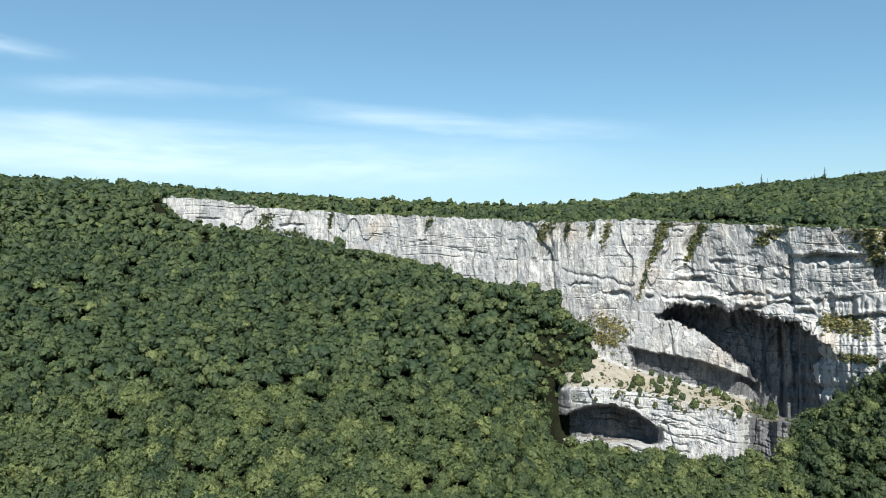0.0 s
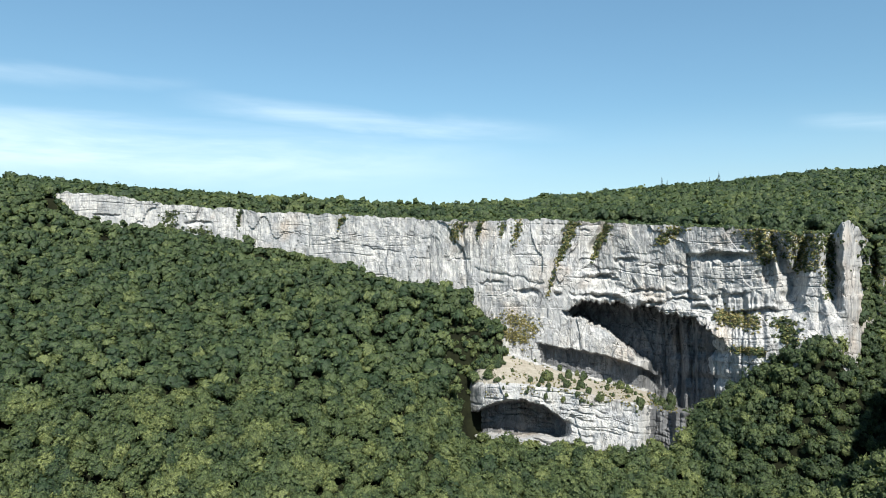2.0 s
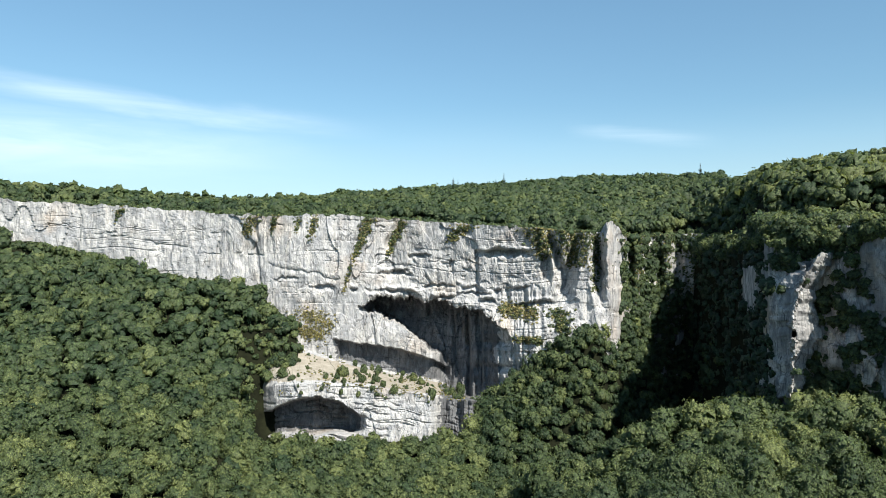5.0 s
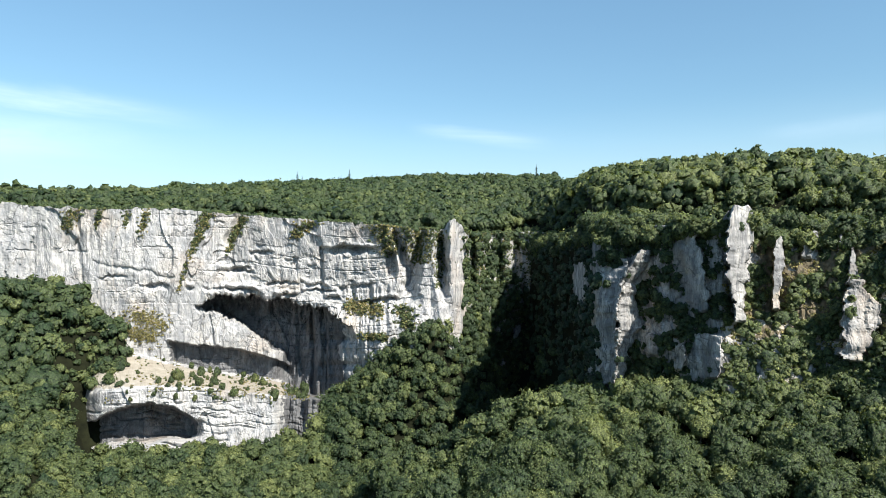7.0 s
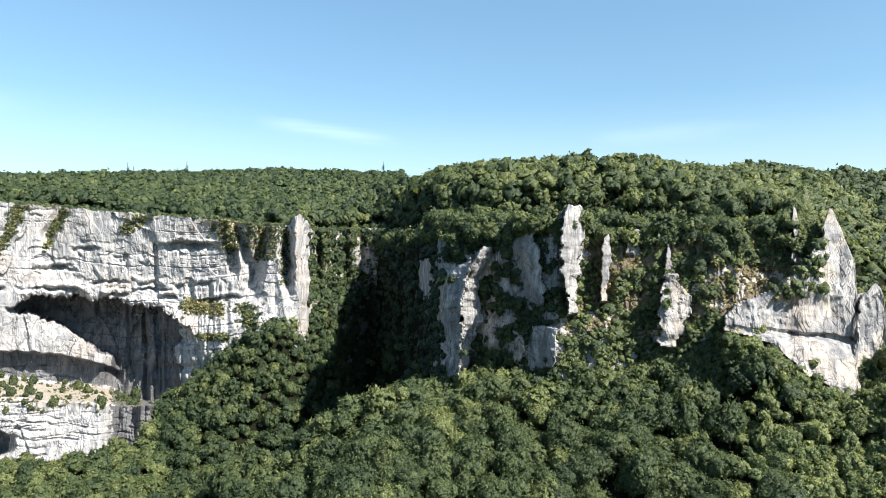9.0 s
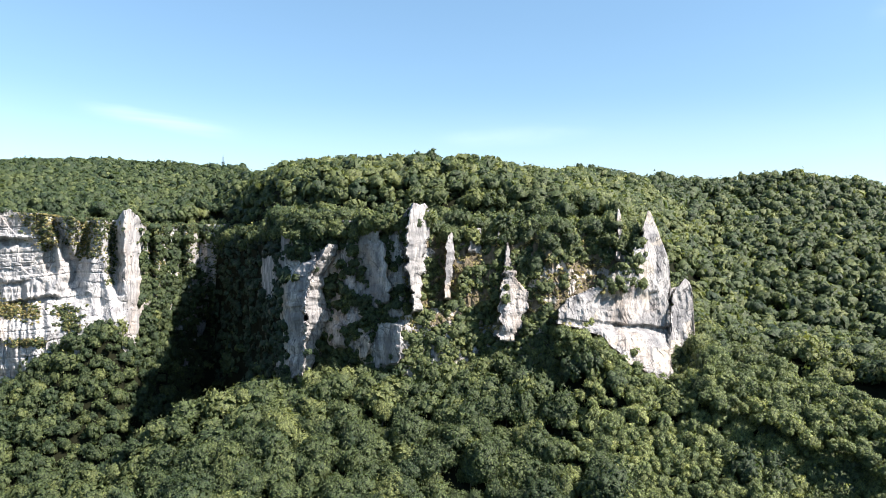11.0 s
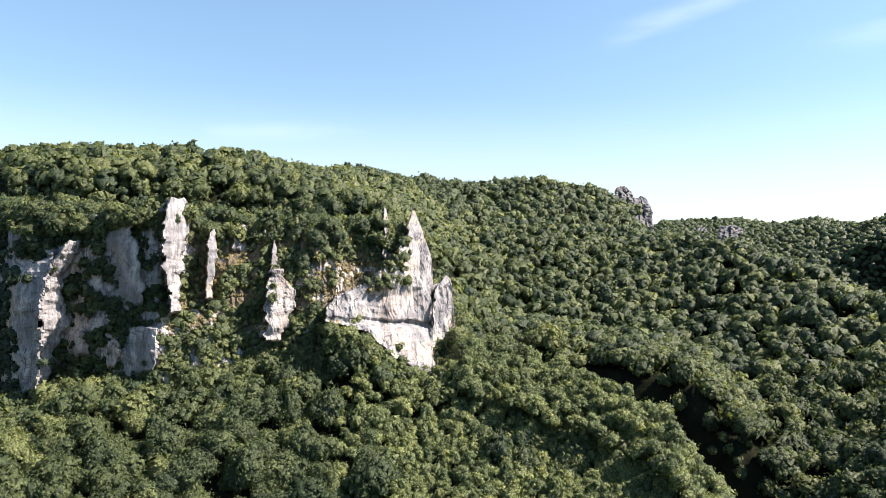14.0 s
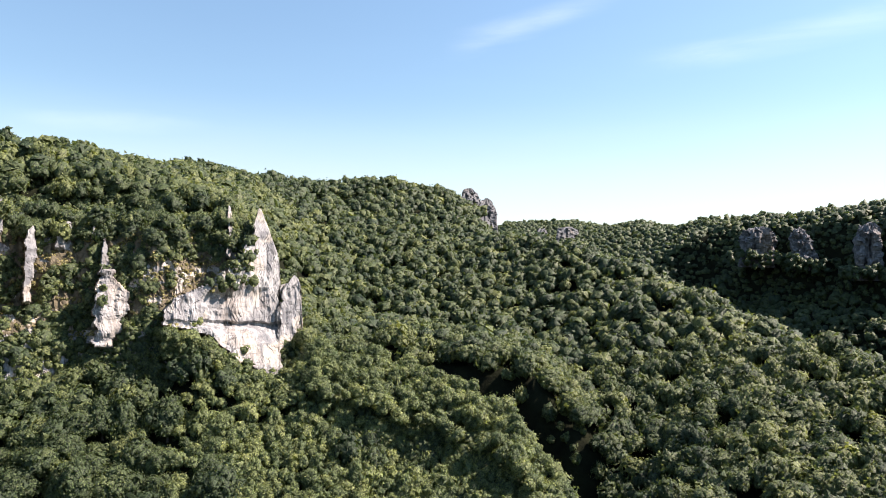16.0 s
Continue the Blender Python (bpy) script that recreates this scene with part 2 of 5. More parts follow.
def curve_at(x, points):
    """A smooth line through a few (place, value) points."""
    px, py = zip(*points)
    x = np.asarray(x, float)
    i = np.clip(np.searchsorted(px, x) - 1, 0, len(px) - 2)
    px, py = np.array(px, float), np.array(py, float)
    s = np.clip((x - px[i]) / (px[i + 1] - px[i]), 0, 1)
    return py[i] + (py[i + 1] - py[i]) * s


def mesh_from(name, verts, faces, mats, tint=None, soft=False, slots=None, normals=None):
    """A mesh from arrays of points and of triangles or quads; normals round the leaf clumps off."""
    me = bpy.data.meshes.new(name)
    verts, faces = np.asarray(verts, np.float32), np.asarray(faces, np.int32)
    n = faces.shape[1]
    me.vertices.add(len(verts))
    me.vertices.foreach_set("co", verts.ravel())
    me.loops.add(faces.size)
    me.loops.foreach_set("vertex_index", faces.ravel())
    me.polygons.add(len(faces))
    me.polygons.foreach_set("loop_start", np.arange(0, faces.size, n, dtype=np.int32))
    if slots is not None:
        me.polygons.foreach_set("material_index", np.asarray(slots, np.int32))
    me.polygons.foreach_set("use_smooth", np.full(len(faces), soft))
    for m in mats:
        me.materials.append(m)
    if tint is not None:
        me.attributes.new("tint", "FLOAT", "FACE").data.foreach_set("value", np.asarray(tint, np.float32))
    me.update(calc_edges=True)
    me.validate()
    if normals is not None:
        me.attributes.new("custom_normal", "FLOAT_VECTOR", "POINT").data.foreach_set("vector", np.asarray(normals, np.float32).ravel())
        me.update()
    return me


def part(name, me, parent, label=""):
    ob = new(name, me)
    ob.parent = parent
    return tagged(ob, label) if label else ob


def grid_faces(nu, nv, closed=False):
    u, v = np.meshgrid(np.arange(nu if closed else nu - 1), np.arange(nv - 1), indexing="ij")
    u2 = (u + 1) % nu
    return np.stack([u * nv + v, u2 * nv + v, u2 * nv + v + 1, u * nv + v + 1], -1).reshape(-1, 4)


# ---- the lie of the land: cross-sections outward from the hovering point ----
CANOPY = 9.0
SECTIONS = []


def section(az, *nodes):
    """Bearing; then outward places (metres, height angle of the wooded surface there)."""
    SECTIONS.append((az, [(r, r * math.tan(radians(el)) - CANOPY) for r, el in nodes]))


section(-180, (200, -25), (260, -20), (330, -16), (420, -12), (600, -7), (800, -3), (1000, 0), (1300, 2))
section(-90, (240, -23), (300, -18), (380, -13), (480, -8), (600, -2), (700, 1), (800, 3), (900, 4))
section(-50, (270, -21), (370, -10), (470, -2), (560, 3.0), (620, 4.8), (650, 5.2), (700, 5.7), (760, 6.1))
section(-33, (285, -20.5), (380, -9), (480, -1.5), (570, 3.2), (620, 4.8), (650, 5.2), (700, 5.7), (760, 6.05))
section(-23.4, (290, -20.5), (380, -9.4), (480, -1.9), (575, 3.3), (620, 4.9), (650, 5.3), (700, 5.75), (750, 6.0))
section(-22.3, (290, -20.5), (380, -9.5), (480, -2), (594, 3.6), (628, 3.6), (634, 5.3), (680, 5.8), (740, 6.0))
section(-16, (292, -20.5), (375, -10), (470, -2.8), (568, 2.9), (600, 2.9), (606, 4.75), (650, 5.4), (710, 5.75))
section(-10, (295, -20.5), (370, -10.5), (460, -3.5), (548, 2.2), (582, 2.2), (588, 4.4), (620, 5.2), (690, 5.5))
section(0, (300, -20.5), (360, -12), (420, -6), (490, 0.0), (526, 0.0), (532, 4.1), (560, 4.7), (620, 5.0))
section(7, (300, -20.5), (350, -14), (400, -8), (452, -1.6), (494, -1.6), (500, 3.8), (530, 4.3), (580, 4.6))
section(9.5, (301, -20.5), (350, -15.4), (384, -13.6), (412, -13.2), (420, -7.4), (430, -4.4), (442, -2.4), (490, -2.2), (496, 3.8), (530, 4.4), (590, 4.8))
section(11.9, (302, -20.5), (350, -15.4), (378, -14), (408, -13.4), (416, -7.5), (426, -4.4), (434, -4.2), (446, -12), (486, -12), (492, 3.9), (540, 4.7), (620, 5.05))
section(12.8, (303, -20.5), (350, -15.6), (380, -13.6), (396, -13.6), (486, -12), (492, 3.9), (540, 4.7), (620, 5.05))
section(15, (305, -20.5), (368, -14.6), (384, -14.2), (396, -14.4), (484, -13), (490, 4.1), (560, 5.0), (680, 5.45))
section(20, (305, -20.5), (366, -14.4), (384, -14.0), (396, -14.2), (480, -13), (486, 4.1), (600, 5.2), (760, 5.85))
section(25, (300, -20.5), (360, -15), (386, -13.2), (398, -13), (466, -12.5), (472, 3.6), (620, 5.3), (820, 6.15))
section(28, (296, -20.5), (352, -17), (372, -13.2), (402, -10.6), (444, -10.6), (452, 3.4), (620, 5.4), (840, 6.3))
section(31, (235, -22.5), (268, -18.6), (292, -16.2), (312, -17.6), (350, -17.5), (372, -12.2), (396, -7.8), (434, -7.8), (442, 3.3), (640, 5.4), (860, 6.5))
section(36, (228, -22), (262, -17.2), (285, -15.2), (305, -17), (345, -18.5), (370, -11.6), (391, -4.0), (430, -4.0), (440, 3.4), (640, 5.6), (860, 6.9))
section(39.5, (225, -21.5), (262, -15.2), (280, -12.4), (300, -15.5), (340, -20), (385, -14.5), (420, -5.5), (440, -2.4), (466, -2), (476, 2.8), (600, 5.4), (820, 6.8))
section(43, (225, -20.5), (262, -14), (282, -11.2), (302, -13.5), (340, -19), (400, -21), (455, -17), (492, 1.5), (515, 3.2), (600, 5.4), (760, 6.8))
section(45.5, (225, -20.5), (262, -13.6), (285, -10.0), (305, -11.5), (340, -16.5), (392, -14), (422, 2.5), (450, 4.3), (520, 6.1), (700, 6.8))
section(47.6, (225, -20.5), (262, -13.6), (287, -10.2), (305, -11), (330, -13.5), (372, -4), (396, 4.5), (420, 5.8), (470, 6.8))
section(48.6, (225, -20.5), (260, -13.5), (290, -11.5), (312, -10), (352, 0.5), (374, 5.2), (400, 6.4), (460, 7.0))
section(52, (225, -20.5), (258, -13.5), (282, -10.5), (296, -9), (336, 1.0), (350, 5.2), (370, 6.8), (410, 7.6))
section(59, (225, -20.5), (256, -13.5), (280, -9.8), (296, -8), (336, 1.0), (348, 5.0), (360, 6.8), (395, 7.9))
section(66, (225, -20.5), (254, -13.5), (278, -8.8), (294, -7), (334, 1.0), (348, 4.6), (360, 6.0), (400, 7.3))
section(72, (225, -20.5), (252, -13.5), (270, -8), (288, -7), (326, 0.6), (342, 4.2), (370, 5.6), (560, 6.95))
section(74.3, (225, -20.5), (251, -13.8), (268, -7.8), (284, -7.2), (322, 0.5), (338, 3.8), (400, 5.2), (570, 6.6))
section(76.5, (225, -20.5), (250, -14.3), (267, -8.9), (285, -8.6), (316, -1.0), (336, 3.0), (440, 4.7), (580, 6.3))
section(79, (225, -20.5), (250, -14.5), (267, -10.2), (284, -10), (312, -6.0), (360, -0.9), (480, 3.8), (600, 6.1))
section(81.5, (225, -20.5), (250, -14), (270, -8.8), (286, -7.2), (350, -5.5), (400, -2.5), (500, 2.6), (620, 5.85))
section(85, (225, -20.5), (250, -14.5), (275, -8.4), (296, -10.0), (322, -7.6), (410, -4.5), (510, 1.6), (640, 5.85))
section(88, (225, -20.5), (250, -15), (276, -8.9), (299, -15.5), (322, -6.5), (410, -4.7), (520, 1.8), (640, 5.95))
section(93, (220, -20.5), (245, -15.5), (268, -9.8), (292, -19.5), (317, -7.5), (400, -5.8), (520, 1.2), (660, 5.05))
section(95.6, (216, -20.5), (240, -16), (260, -10.7), (286, -21.5), (312, -7.9), (395, -5.6), (520, 1.3), (680, 3.6))
section(97.6, (212, -20.5), (236, -16.5), (254, -11.5), (281, -23.5), (309, -8.1), (385, -6.3), (520, 1.45), (900, -1.5), (1500, 2.5))
section(100, (205, -21.5), (226, -18), (240, -15.2), (266, -26.5), (297, -8.8), (375, -7.2), (500, 1.3), (850, -3.0), (1500, 2.6))
section(103, (200, -24), (212, -22), (222, -19.8), (248, -29), (280, -12.4), (350, -9.2), (475, 1.15), (800, -4), (1450, 2.7))
section(108, (195, -24), (220, -21.5), (245, -19), (270, -17), (305, -12), (350, -7.5), (445, -0.35), (740, -6), (1250, 2.65))
section(113, (195, -24), (222, -20), (250, -16), (280, -12.8), (310, -9.8), (345, -6.8), (405, -2.6), (760, -9), (860, -4.5), (930, -3), (965, 1.8), (1080, 2.75))
section(117, (195, -24), (222, -20), (248, -16.2), (272, -13.4), (300, -10.5), (330, -7.8), (372, -4.6), (740, -10.5), (810, -4.8), (885, -3.2), (915, 2.1), (1000, 3.0))
section(121, (195, -24), (220, -20), (242, -17), (264, -14.4), (288, -11.8), (312, -9.2), (345, -5.9), (720, -11), (780, -4.8), (850, -3), (878, 2.5), (960, 3.3))
section(125, (195, -24), (220, -20), (240, -17.5), (260, -15), (280, -12.6), (300, -10.4), (326, -7.4), (690, -11), (750, -4.8), (815, -3), (842, 2.9), (930, 3.8))
section(135, (195, -24), (220, -20.5), (240, -18), (260, -15.5), (280, -13.2), (300, -11), (326, -8.5), (580, -10), (760, -2), (820, 3.2), (890, 4.4))
section(179, (200, -25), (260, -20), (330, -16), (420, -12), (600, -7), (800, -3), (1000, 0), (1300, 2))


def build_relief():
    """Heights (from the eye) on a fixed set of distances for each section, then for any bearing."""
    rs = np.concatenate([[0, 60, 120, 160], np.arange(190, 700, 6), np.arange(700, 1000, 14), np.arange(1000, 1700, 40), [1800, 2000, 2300, 2700, 3200, 3800, 4600]])
    az, rows = [], []
    for a, nodes in SECTIONS:
        last_r, last_z = nodes[-1]
        line = [(0, -120), (150, -112)] + nodes + [(last_r + 60, last_z), (last_r + 260, last_z - 25), (2600, min(last_z, 30) - 30), (4600, -30)]
        line = [p for i, p in enumerate(line) if i < 2 or p[0] > line[i - 1][0] or i < 2 + len(nodes)]
        line.sort()
        az.append(a)
        rows.append(np.interp(rs, *zip(*line)))
    return rs, np.array(az), np.array(rows)


R_AXIS, AZ_AXIS, RELIEF = build_relief()


def ground_z(x, y):
    """Height of the bare ground at places (arrays)."""
    x, y = np.asarray(x, float) - EYE.x, np.asarray(y, float) - EYE.y
    r, a = np.hypot(x, y), np.degrees(np.arctan2(x, y))
    i = np.clip(np.searchsorted(AZ_AXIS, a) - 1, 0, len(AZ_AXIS) - 2)
    s = np.clip((a - AZ_AXIS[i]) / (AZ_AXIS[i + 1] - AZ_AXIS[i]), 0, 1)
    j = np.clip(np.searchsorted(R_AXIS, r) - 1, 0, len(R_AXIS) - 2)
    q = np.clip((r - R_AXIS[j]) / (R_AXIS[j + 1] - R_AXIS[j]), 0, 1)
    lo = RELIEF[i, j] * (1 - q) + RELIEF[i, j + 1] * q
    hi = RELIEF[i + 1, j] * (1 - q) + RELIEF[i + 1, j + 1] * q
    return EYE.z + lo * (1 - s) + hi * s + 1.6 * fbm(x / 45, y / 45, 0.0, 3, 5) * smooth(100, 250, r)


def build_ground():
    az = np.concatenate([np.arange(-180, -40, 4.0), np.arange(-40, 130, 0.7), np.arange(130, 180, 4.0)])
    a, r = np.meshgrid(np.radians(az), R_AXIS[1:], indexing="ij")
    x, y = EYE.x + r * np.sin(a), EYE.y + r * np.cos(a)
    v = np.stack([x, y, ground_z(x, y)], -1).reshape(-1, 3)
    nv = len(R_AXIS) - 1
    f = grid_faces(len(az), nv, True)
    hub = len(v)
    v = np.vstack([v, [[EYE.x, EYE.y, EYE.z - 120]]])
    ring = np.arange(len(az))
    cap = np.stack([ring * nv, np.full(len(az), hub), ((ring + 1) % len(az)) * nv, ((ring + 1) % len(az)) * nv], -1)
    me = bpy.data.meshes.new("ground")
    me.from_pydata(v.tolist(), [], f[:, ::-1].tolist() + cap[:, :3].tolist())
    me.polygons.foreach_set("use_smooth", np.ones(len(me.polygons), bool))
    me.materials.append(SOIL_SHADE)
    me.update()
    return tagged(new("ground", me), "leaf-littered forest floor of a limestone valley, coloured near-black for shade", "ground", kind="structure")


build_ground()

# ---- the limestone wall ----
WALL_TOP = [(-21.9, 4.75), (-21.3, 5.05), (-19.6, 5.05), (-17.8, 4.85), (-14, 4.4), (-9.6, 4.2), (-6.9, 4.08), (-0.9, 3.95), (3.8, 3.72), (7, 3.52), (10.6, 3.52), (13.5, 3.6), (15, 3.66), (19.3, 3.4),
            (24.5, 3.0), (30.1, 2.76), (33.6, 2.35), (36.4, 2.3), (36.8, 2.95), (37.3, 3.15), (37.8, 2.75), (38.2, 2.0), (40, 1.9), (43.6, 2.1), (46, 2.1)]
WALL_FOOT = [(-21.9, 4.6), (-21, 3.6), (-19.5, 3.0), (-17, 2.2), (-13.9, 2.6), (-11.3, 1.2), (-6.4, 1.0), (-2.2, 0.2), (1.5, -1.2), (6.1, -2.2), (7.2, -10.5), (8.2, -12.6), (10.6, -14.4), (15.5, -14.6), (24.5, -14.4), (26, -13.5),
             (28, -11.5), (31, -10.5), (35, -10), (38.5, -12), (41, -16), (46, -17)]
WALL_R = [(-21.9, 598), (-10, 550), (0, 494), (7, 461), (12, 446), (15, 440), (20, 437), (25, 424), (31, 405), (35, 396), (37, 399), (38.4, 424), (40, 448), (43, 476), (46, 470)]
BENCH_TOP = [(7, -3.0), (9, -4.4), (11.5, -6.8), (15, -8.0), (19.3, -9.1), (23.3, -9.8), (25.3, -10.8), (27, -11.2)]
BENCH_LOW = [(7, -9.4), (8, -10.0), (13.3, -9.85), (17.2, -10.1), (21.3, -10.7), (24.5, -11.25), (27, -11.3)]
ARCH_ROOF = [(16.6, -3.75), (17.9, -3.3), (19.7, -2.85), (21.4, -3.05), (23.6, -3.65), (25.3, -4.05), (26.9, -4.45), (28.1, -5.2), (28.9, -5.65), (29.7, -7.3), (31.3, -8.0)]
SLAB_EDGE = [(16.6, -3.75), (17.2, -3.6), (18.8, -4.15), (20.1, -4.8), (21.4, -5.85), (22.5, -6.7), (23.6, -7.6), (25, -10.5), (31.3, -12)]
LOW_ROOF = [(14.6, -6.2), (15.2, -6.4), (17, -6.75), (19.3, -7.0), (21, -7.45), (22.9, -8.0), (24, -8.6)]
CAVE_ROOF = [(8.6, -12.8), (9.3, -12.0), (10.8, -11.35), (12.4, -10.9), (13.8, -10.85), (15, -11.1), (16, -11.7), (16.9, -12.3), (18, -12.6)]
# long ledges with an undercut: metres of undercut, its height in degrees, then the line (bearing, height angle)
LEDGES = [(3.6, 0.5, (16.0, -2.3), (16.4, -2.4), (19.2, -2.28), (21.4, -2.56), (23.6, -3.15), (25.7, -2.95), (28.9, -3.4), (32.4, -3.2), (32.8, -3.1)),
          (2.6, 0.7, (26.2, 0.8), (26.4, 0.82), (28.6, 0.9), (30.9, 0.78), (31.2, 0.6)),
          (2.6, 0.6, (20.6, 0.95), (20.8, 0.8), (22.3, -1.0), (23.15, -2.1), (23.4, -2.3)),
          (2.8, 0.55, (18.3, -1.05), (18.6, -1.0), (21.0, -1.0), (21.3, -1.15)),
          (1.6, 0.4, (9.6, -0.2), (10.0, -0.3), (12.6, -0.9), (15.0, -1.5), (15.5, -1.7)),
          (1.2, 0.3, (23.4, -0.2), (23.8, -0.3), (26.0, -0.7), (26.4, -0.9)),
          (2.2, 0.5, (24.5, -2.0), (25.0, -2.1), (27.5, -2.3), (30.5, -2.0), (31.0, -2.0)),
          (1.2, 0.3, (-3.0, 2.0), (-2.5, 1.95), (0.5, 1.5), (3.5, 1.0), (4.0, 0.9)),
          (1.0, 0.25, (5.0, 2.3), (5.4, 2.25), (8.0, 1.9), (8.4, 1.85))]
# overhangs and clefts: bearing, height angle of the lip, half-width, drop below the lip, depth in metres
NOTCHES = [(28.7, 0.95, 1.5, 0.85, 4.0), (21.6, 0.6, 1.1, 0.5, 2.5), (20.2, -0.7, 1.2, 0.45, 2.6), (26.3, -2.5, 1.5, 0.35, 3.0), (23.2, -1.9, 1.6, 0.4, 2.8), (13.9, -1.9, 1.1, 0.7, 3.2),
           (11.0, -1.3, 1.0, 0.4, 2.0), (8.5, 0.5, 0.9, 0.22, 1.4), (-18.6, 3.7, 1.0, 0.3, 2.2), (-12.4, 3.3, 1.1, 0.4, 2.6), (-5.0, 2.5, 1.2, 0.18, 1.4), (-1.6, 2.2, 0.5, 0.3, 1.6),
           (5.3, 0.6, 1.2, 0.16, 1.2), (32.1, 0.6, 0.5, 3.2, 4.5), (30.2, -3.4, 0.8, 0.5, 2.6), (24.4, 0.2, 0.25, 1.9, 2.4), (18.6, 2.9, 0.5, 0.3, 1.5), (10.3, 2.9, 0.5, 0.25, 1.5)]
# clefts that run down from the rim: bearing at the rim, lean per degree down, half-width, length, depth
GULLIES = [(-9.15, 0.0, 0.28, 1.6, 5.0), (-12.0, -0.3, 0.3, 1.5, 3.0), (-14.3, 0.2, 0.35, 1.4, 4.0), (8.7, 0.03, 0.22, 4.4, 2.2), (17.6, -0.32, 0.75, 4.0, 4.5), (20.2, -0.42, 0.6, 3.2, 4.0),
           (12.1, -0.1, 0.3, 1.4, 2.0), (13.2, -0.15, 0.3, 1.8, 2.0), (25.6, -0.1, 0.8, 1.2, 3.0), (32.3, 0.3, 0.6, 4.6, 8.0), (34.4, -0.15, 0.85, 6.5, 12.0), (36.1, 0.05, 0.75, 6.5, 15.0),
           (38.7, 0.0, 0.45, 6.0, 8.0), (40.6, 0.1, 0.5, 5.0, 6.0), (42.2, 0.0, 0.6, 5.0, 6.0)]


def wall_depth(a, e):
    """Level distance of the wall's face at bearing a and height angle e."""
    r0 = curve_at(a, WALL_R)
    top = curve_at(a, WALL_TOP)
    x, y, z = r0 * np.sin(np.radians(a)), r0 * np.cos(np.radians(a)), r0 * np.tan(np.radians(e))
    r = r0 + (e - 3.0) * (0.25 - 1.3 * smooth(17, 22, a) * (1 - smooth(34, 36.5, a)) * smooth(-6, -3, e))
    # bench and the lower band in front of it
    bt, bl = curve_at(a, BENCH_TOP), curve_at(a, BENCH_LOW)
    here = smooth(6.8, 8.6, a) * (1 - smooth(25.8, 27.5, a))
    low = np.clip((bt - e) / np.maximum(bt - bl, 0.05), 0, 1)
    reach = 44.0 * smooth(7.0, 11, a) + 8
    r = r - here * (reach * low + 4.0 * smooth(0, 4, bl - e))
    # rolls, flutes, beds
    r = r + 3.2 * fbm(x / 38, y / 38, z / 70, 2, 11)
    flute = np.abs(fbm(x / 7.5, y / 7.5, z / 60, 3, 21))
    upper = smooth(-0.8, 0.2, e - bt) + (1 - here)
    r = r + np.clip(upper, 0.25, 1) * 1.0 * (flute - 0.3)
    r = r + 2.2 * np.round(1.6 * fbm(x / 19, y / 19, z / 55, 2, 23)) / 1.6
    warp = z + 2.5 * fbm(x / 30, y / 30, 0.0, 2, 31) + 0.03 * x
    bed = np.abs((warp / 6.5) % 1.0 - 0.5) * 2
    some = smooth(-0.1, 0.5, fbm(x / 35, y / 35, z / 9, 2, 33))
    r = r + some * (0.9 * smooth(0.86, 1.0, bed) + 0.3 * smooth(0.8, 0.98, np.abs((warp / 2.3) % 1.0 - 0.5) * 2))
    r = r + 0.45 * fbm(x / 4, y / 4, z / 6, 4, 41, 0.6)
    r = r + 0.8 * np.round(2.2 * fbm(x / 7, y / 7, z / 16, 3, 43, 0.6)) / 2.2 + 0.3 * np.round(2.5 * fbm(x / 2.8, y / 2.8, z / 7, 2, 45)) / 2.5
    # the great overhang
    wob = 0.42 * fbm(a * 0.9, e * 0.5, 0.0, 5, 51, 0.6)
    roof, edge = curve_at(a, ARCH_ROOF) + wob, curve_at(a, SLAB_EDGE) + wob
    ribs = np.abs(fbm(x / 6.5, y / 6.5, z / 55, 3, 57))
    inside = smooth(0.0, 0.13, roof - e) * smooth(16.6, 18.0, a) * (1 - smooth(24.8, 30.6, a + 0.25 * fbm(e * 1.5, 0.0, 1.0, 3, 53)))
    slab = smooth(0.0, 0.55, edge - e) * (1 - smooth(22.6, 24.2, a))
    r = r + inside * (1 - slab) * (27.0 + 7.0 * smooth(0.0, 1.2, roof - e) - 1.2 * np.clip(roof - e, 0, 6)) + inside * (1 - slab) * 2.2 * (np.abs(fbm(x / 5, y / 5, z / 30, 3, 61)) - 0.2)
    r = r + 7.0 * (0.35 - ribs) * smooth(0.1, 0.6, roof - e) * smooth(23.5, 25.5, a) * (1 - smooth(30.5, 31.8, a))
    # buttresses east of it
    r = r + 5.0 * smooth(27.6, 28.6, a) * (1 - smooth(31.5, 32.5, a)) * (1 - smooth(-2.6, -1.8, e)) * (np.abs(fbm(x / 6, y / 6, z / 40, 3, 63)) - 0.2)
    lip = np.exp(-((roof - e + 0.35) / 0.3) ** 2) * smooth(16.6, 18.5, a) * (1 - smooth(27, 28.5, a))
    r = r - 2.5 * lip
    # the low overhang over the bench
    roof2 = curve_at(a, LOW_ROOF) + 0.08 * fbm(a * 2, 0.0, 3.3, 2, 71)
    r = r + 9.0 * smooth(0.0, 0.15, roof2 - e) * smooth(14.4, 15.6, a) * (1 - smooth(23.6, 24.5, a)) * smooth(-0.1, 0.3, e - bt + 0.1)
    # the cave in the lower band
    roof3 = curve_at(a, CAVE_ROOF) + 0.07 * fbm(a * 2.2, 0.0, 8.1, 2, 81)
    cave = smooth(0.0, 0.22, roof3 - e) * smooth(8.8, 9.6, a) * (1 - smooth(16.6, 17.6, a)) * smooth(-13.9, -13.3, e + 0.1 * np.sin(a * 2))
    r = r + 22.0 * cave * (0.55 + 0.45 * smooth(9, 13, a))
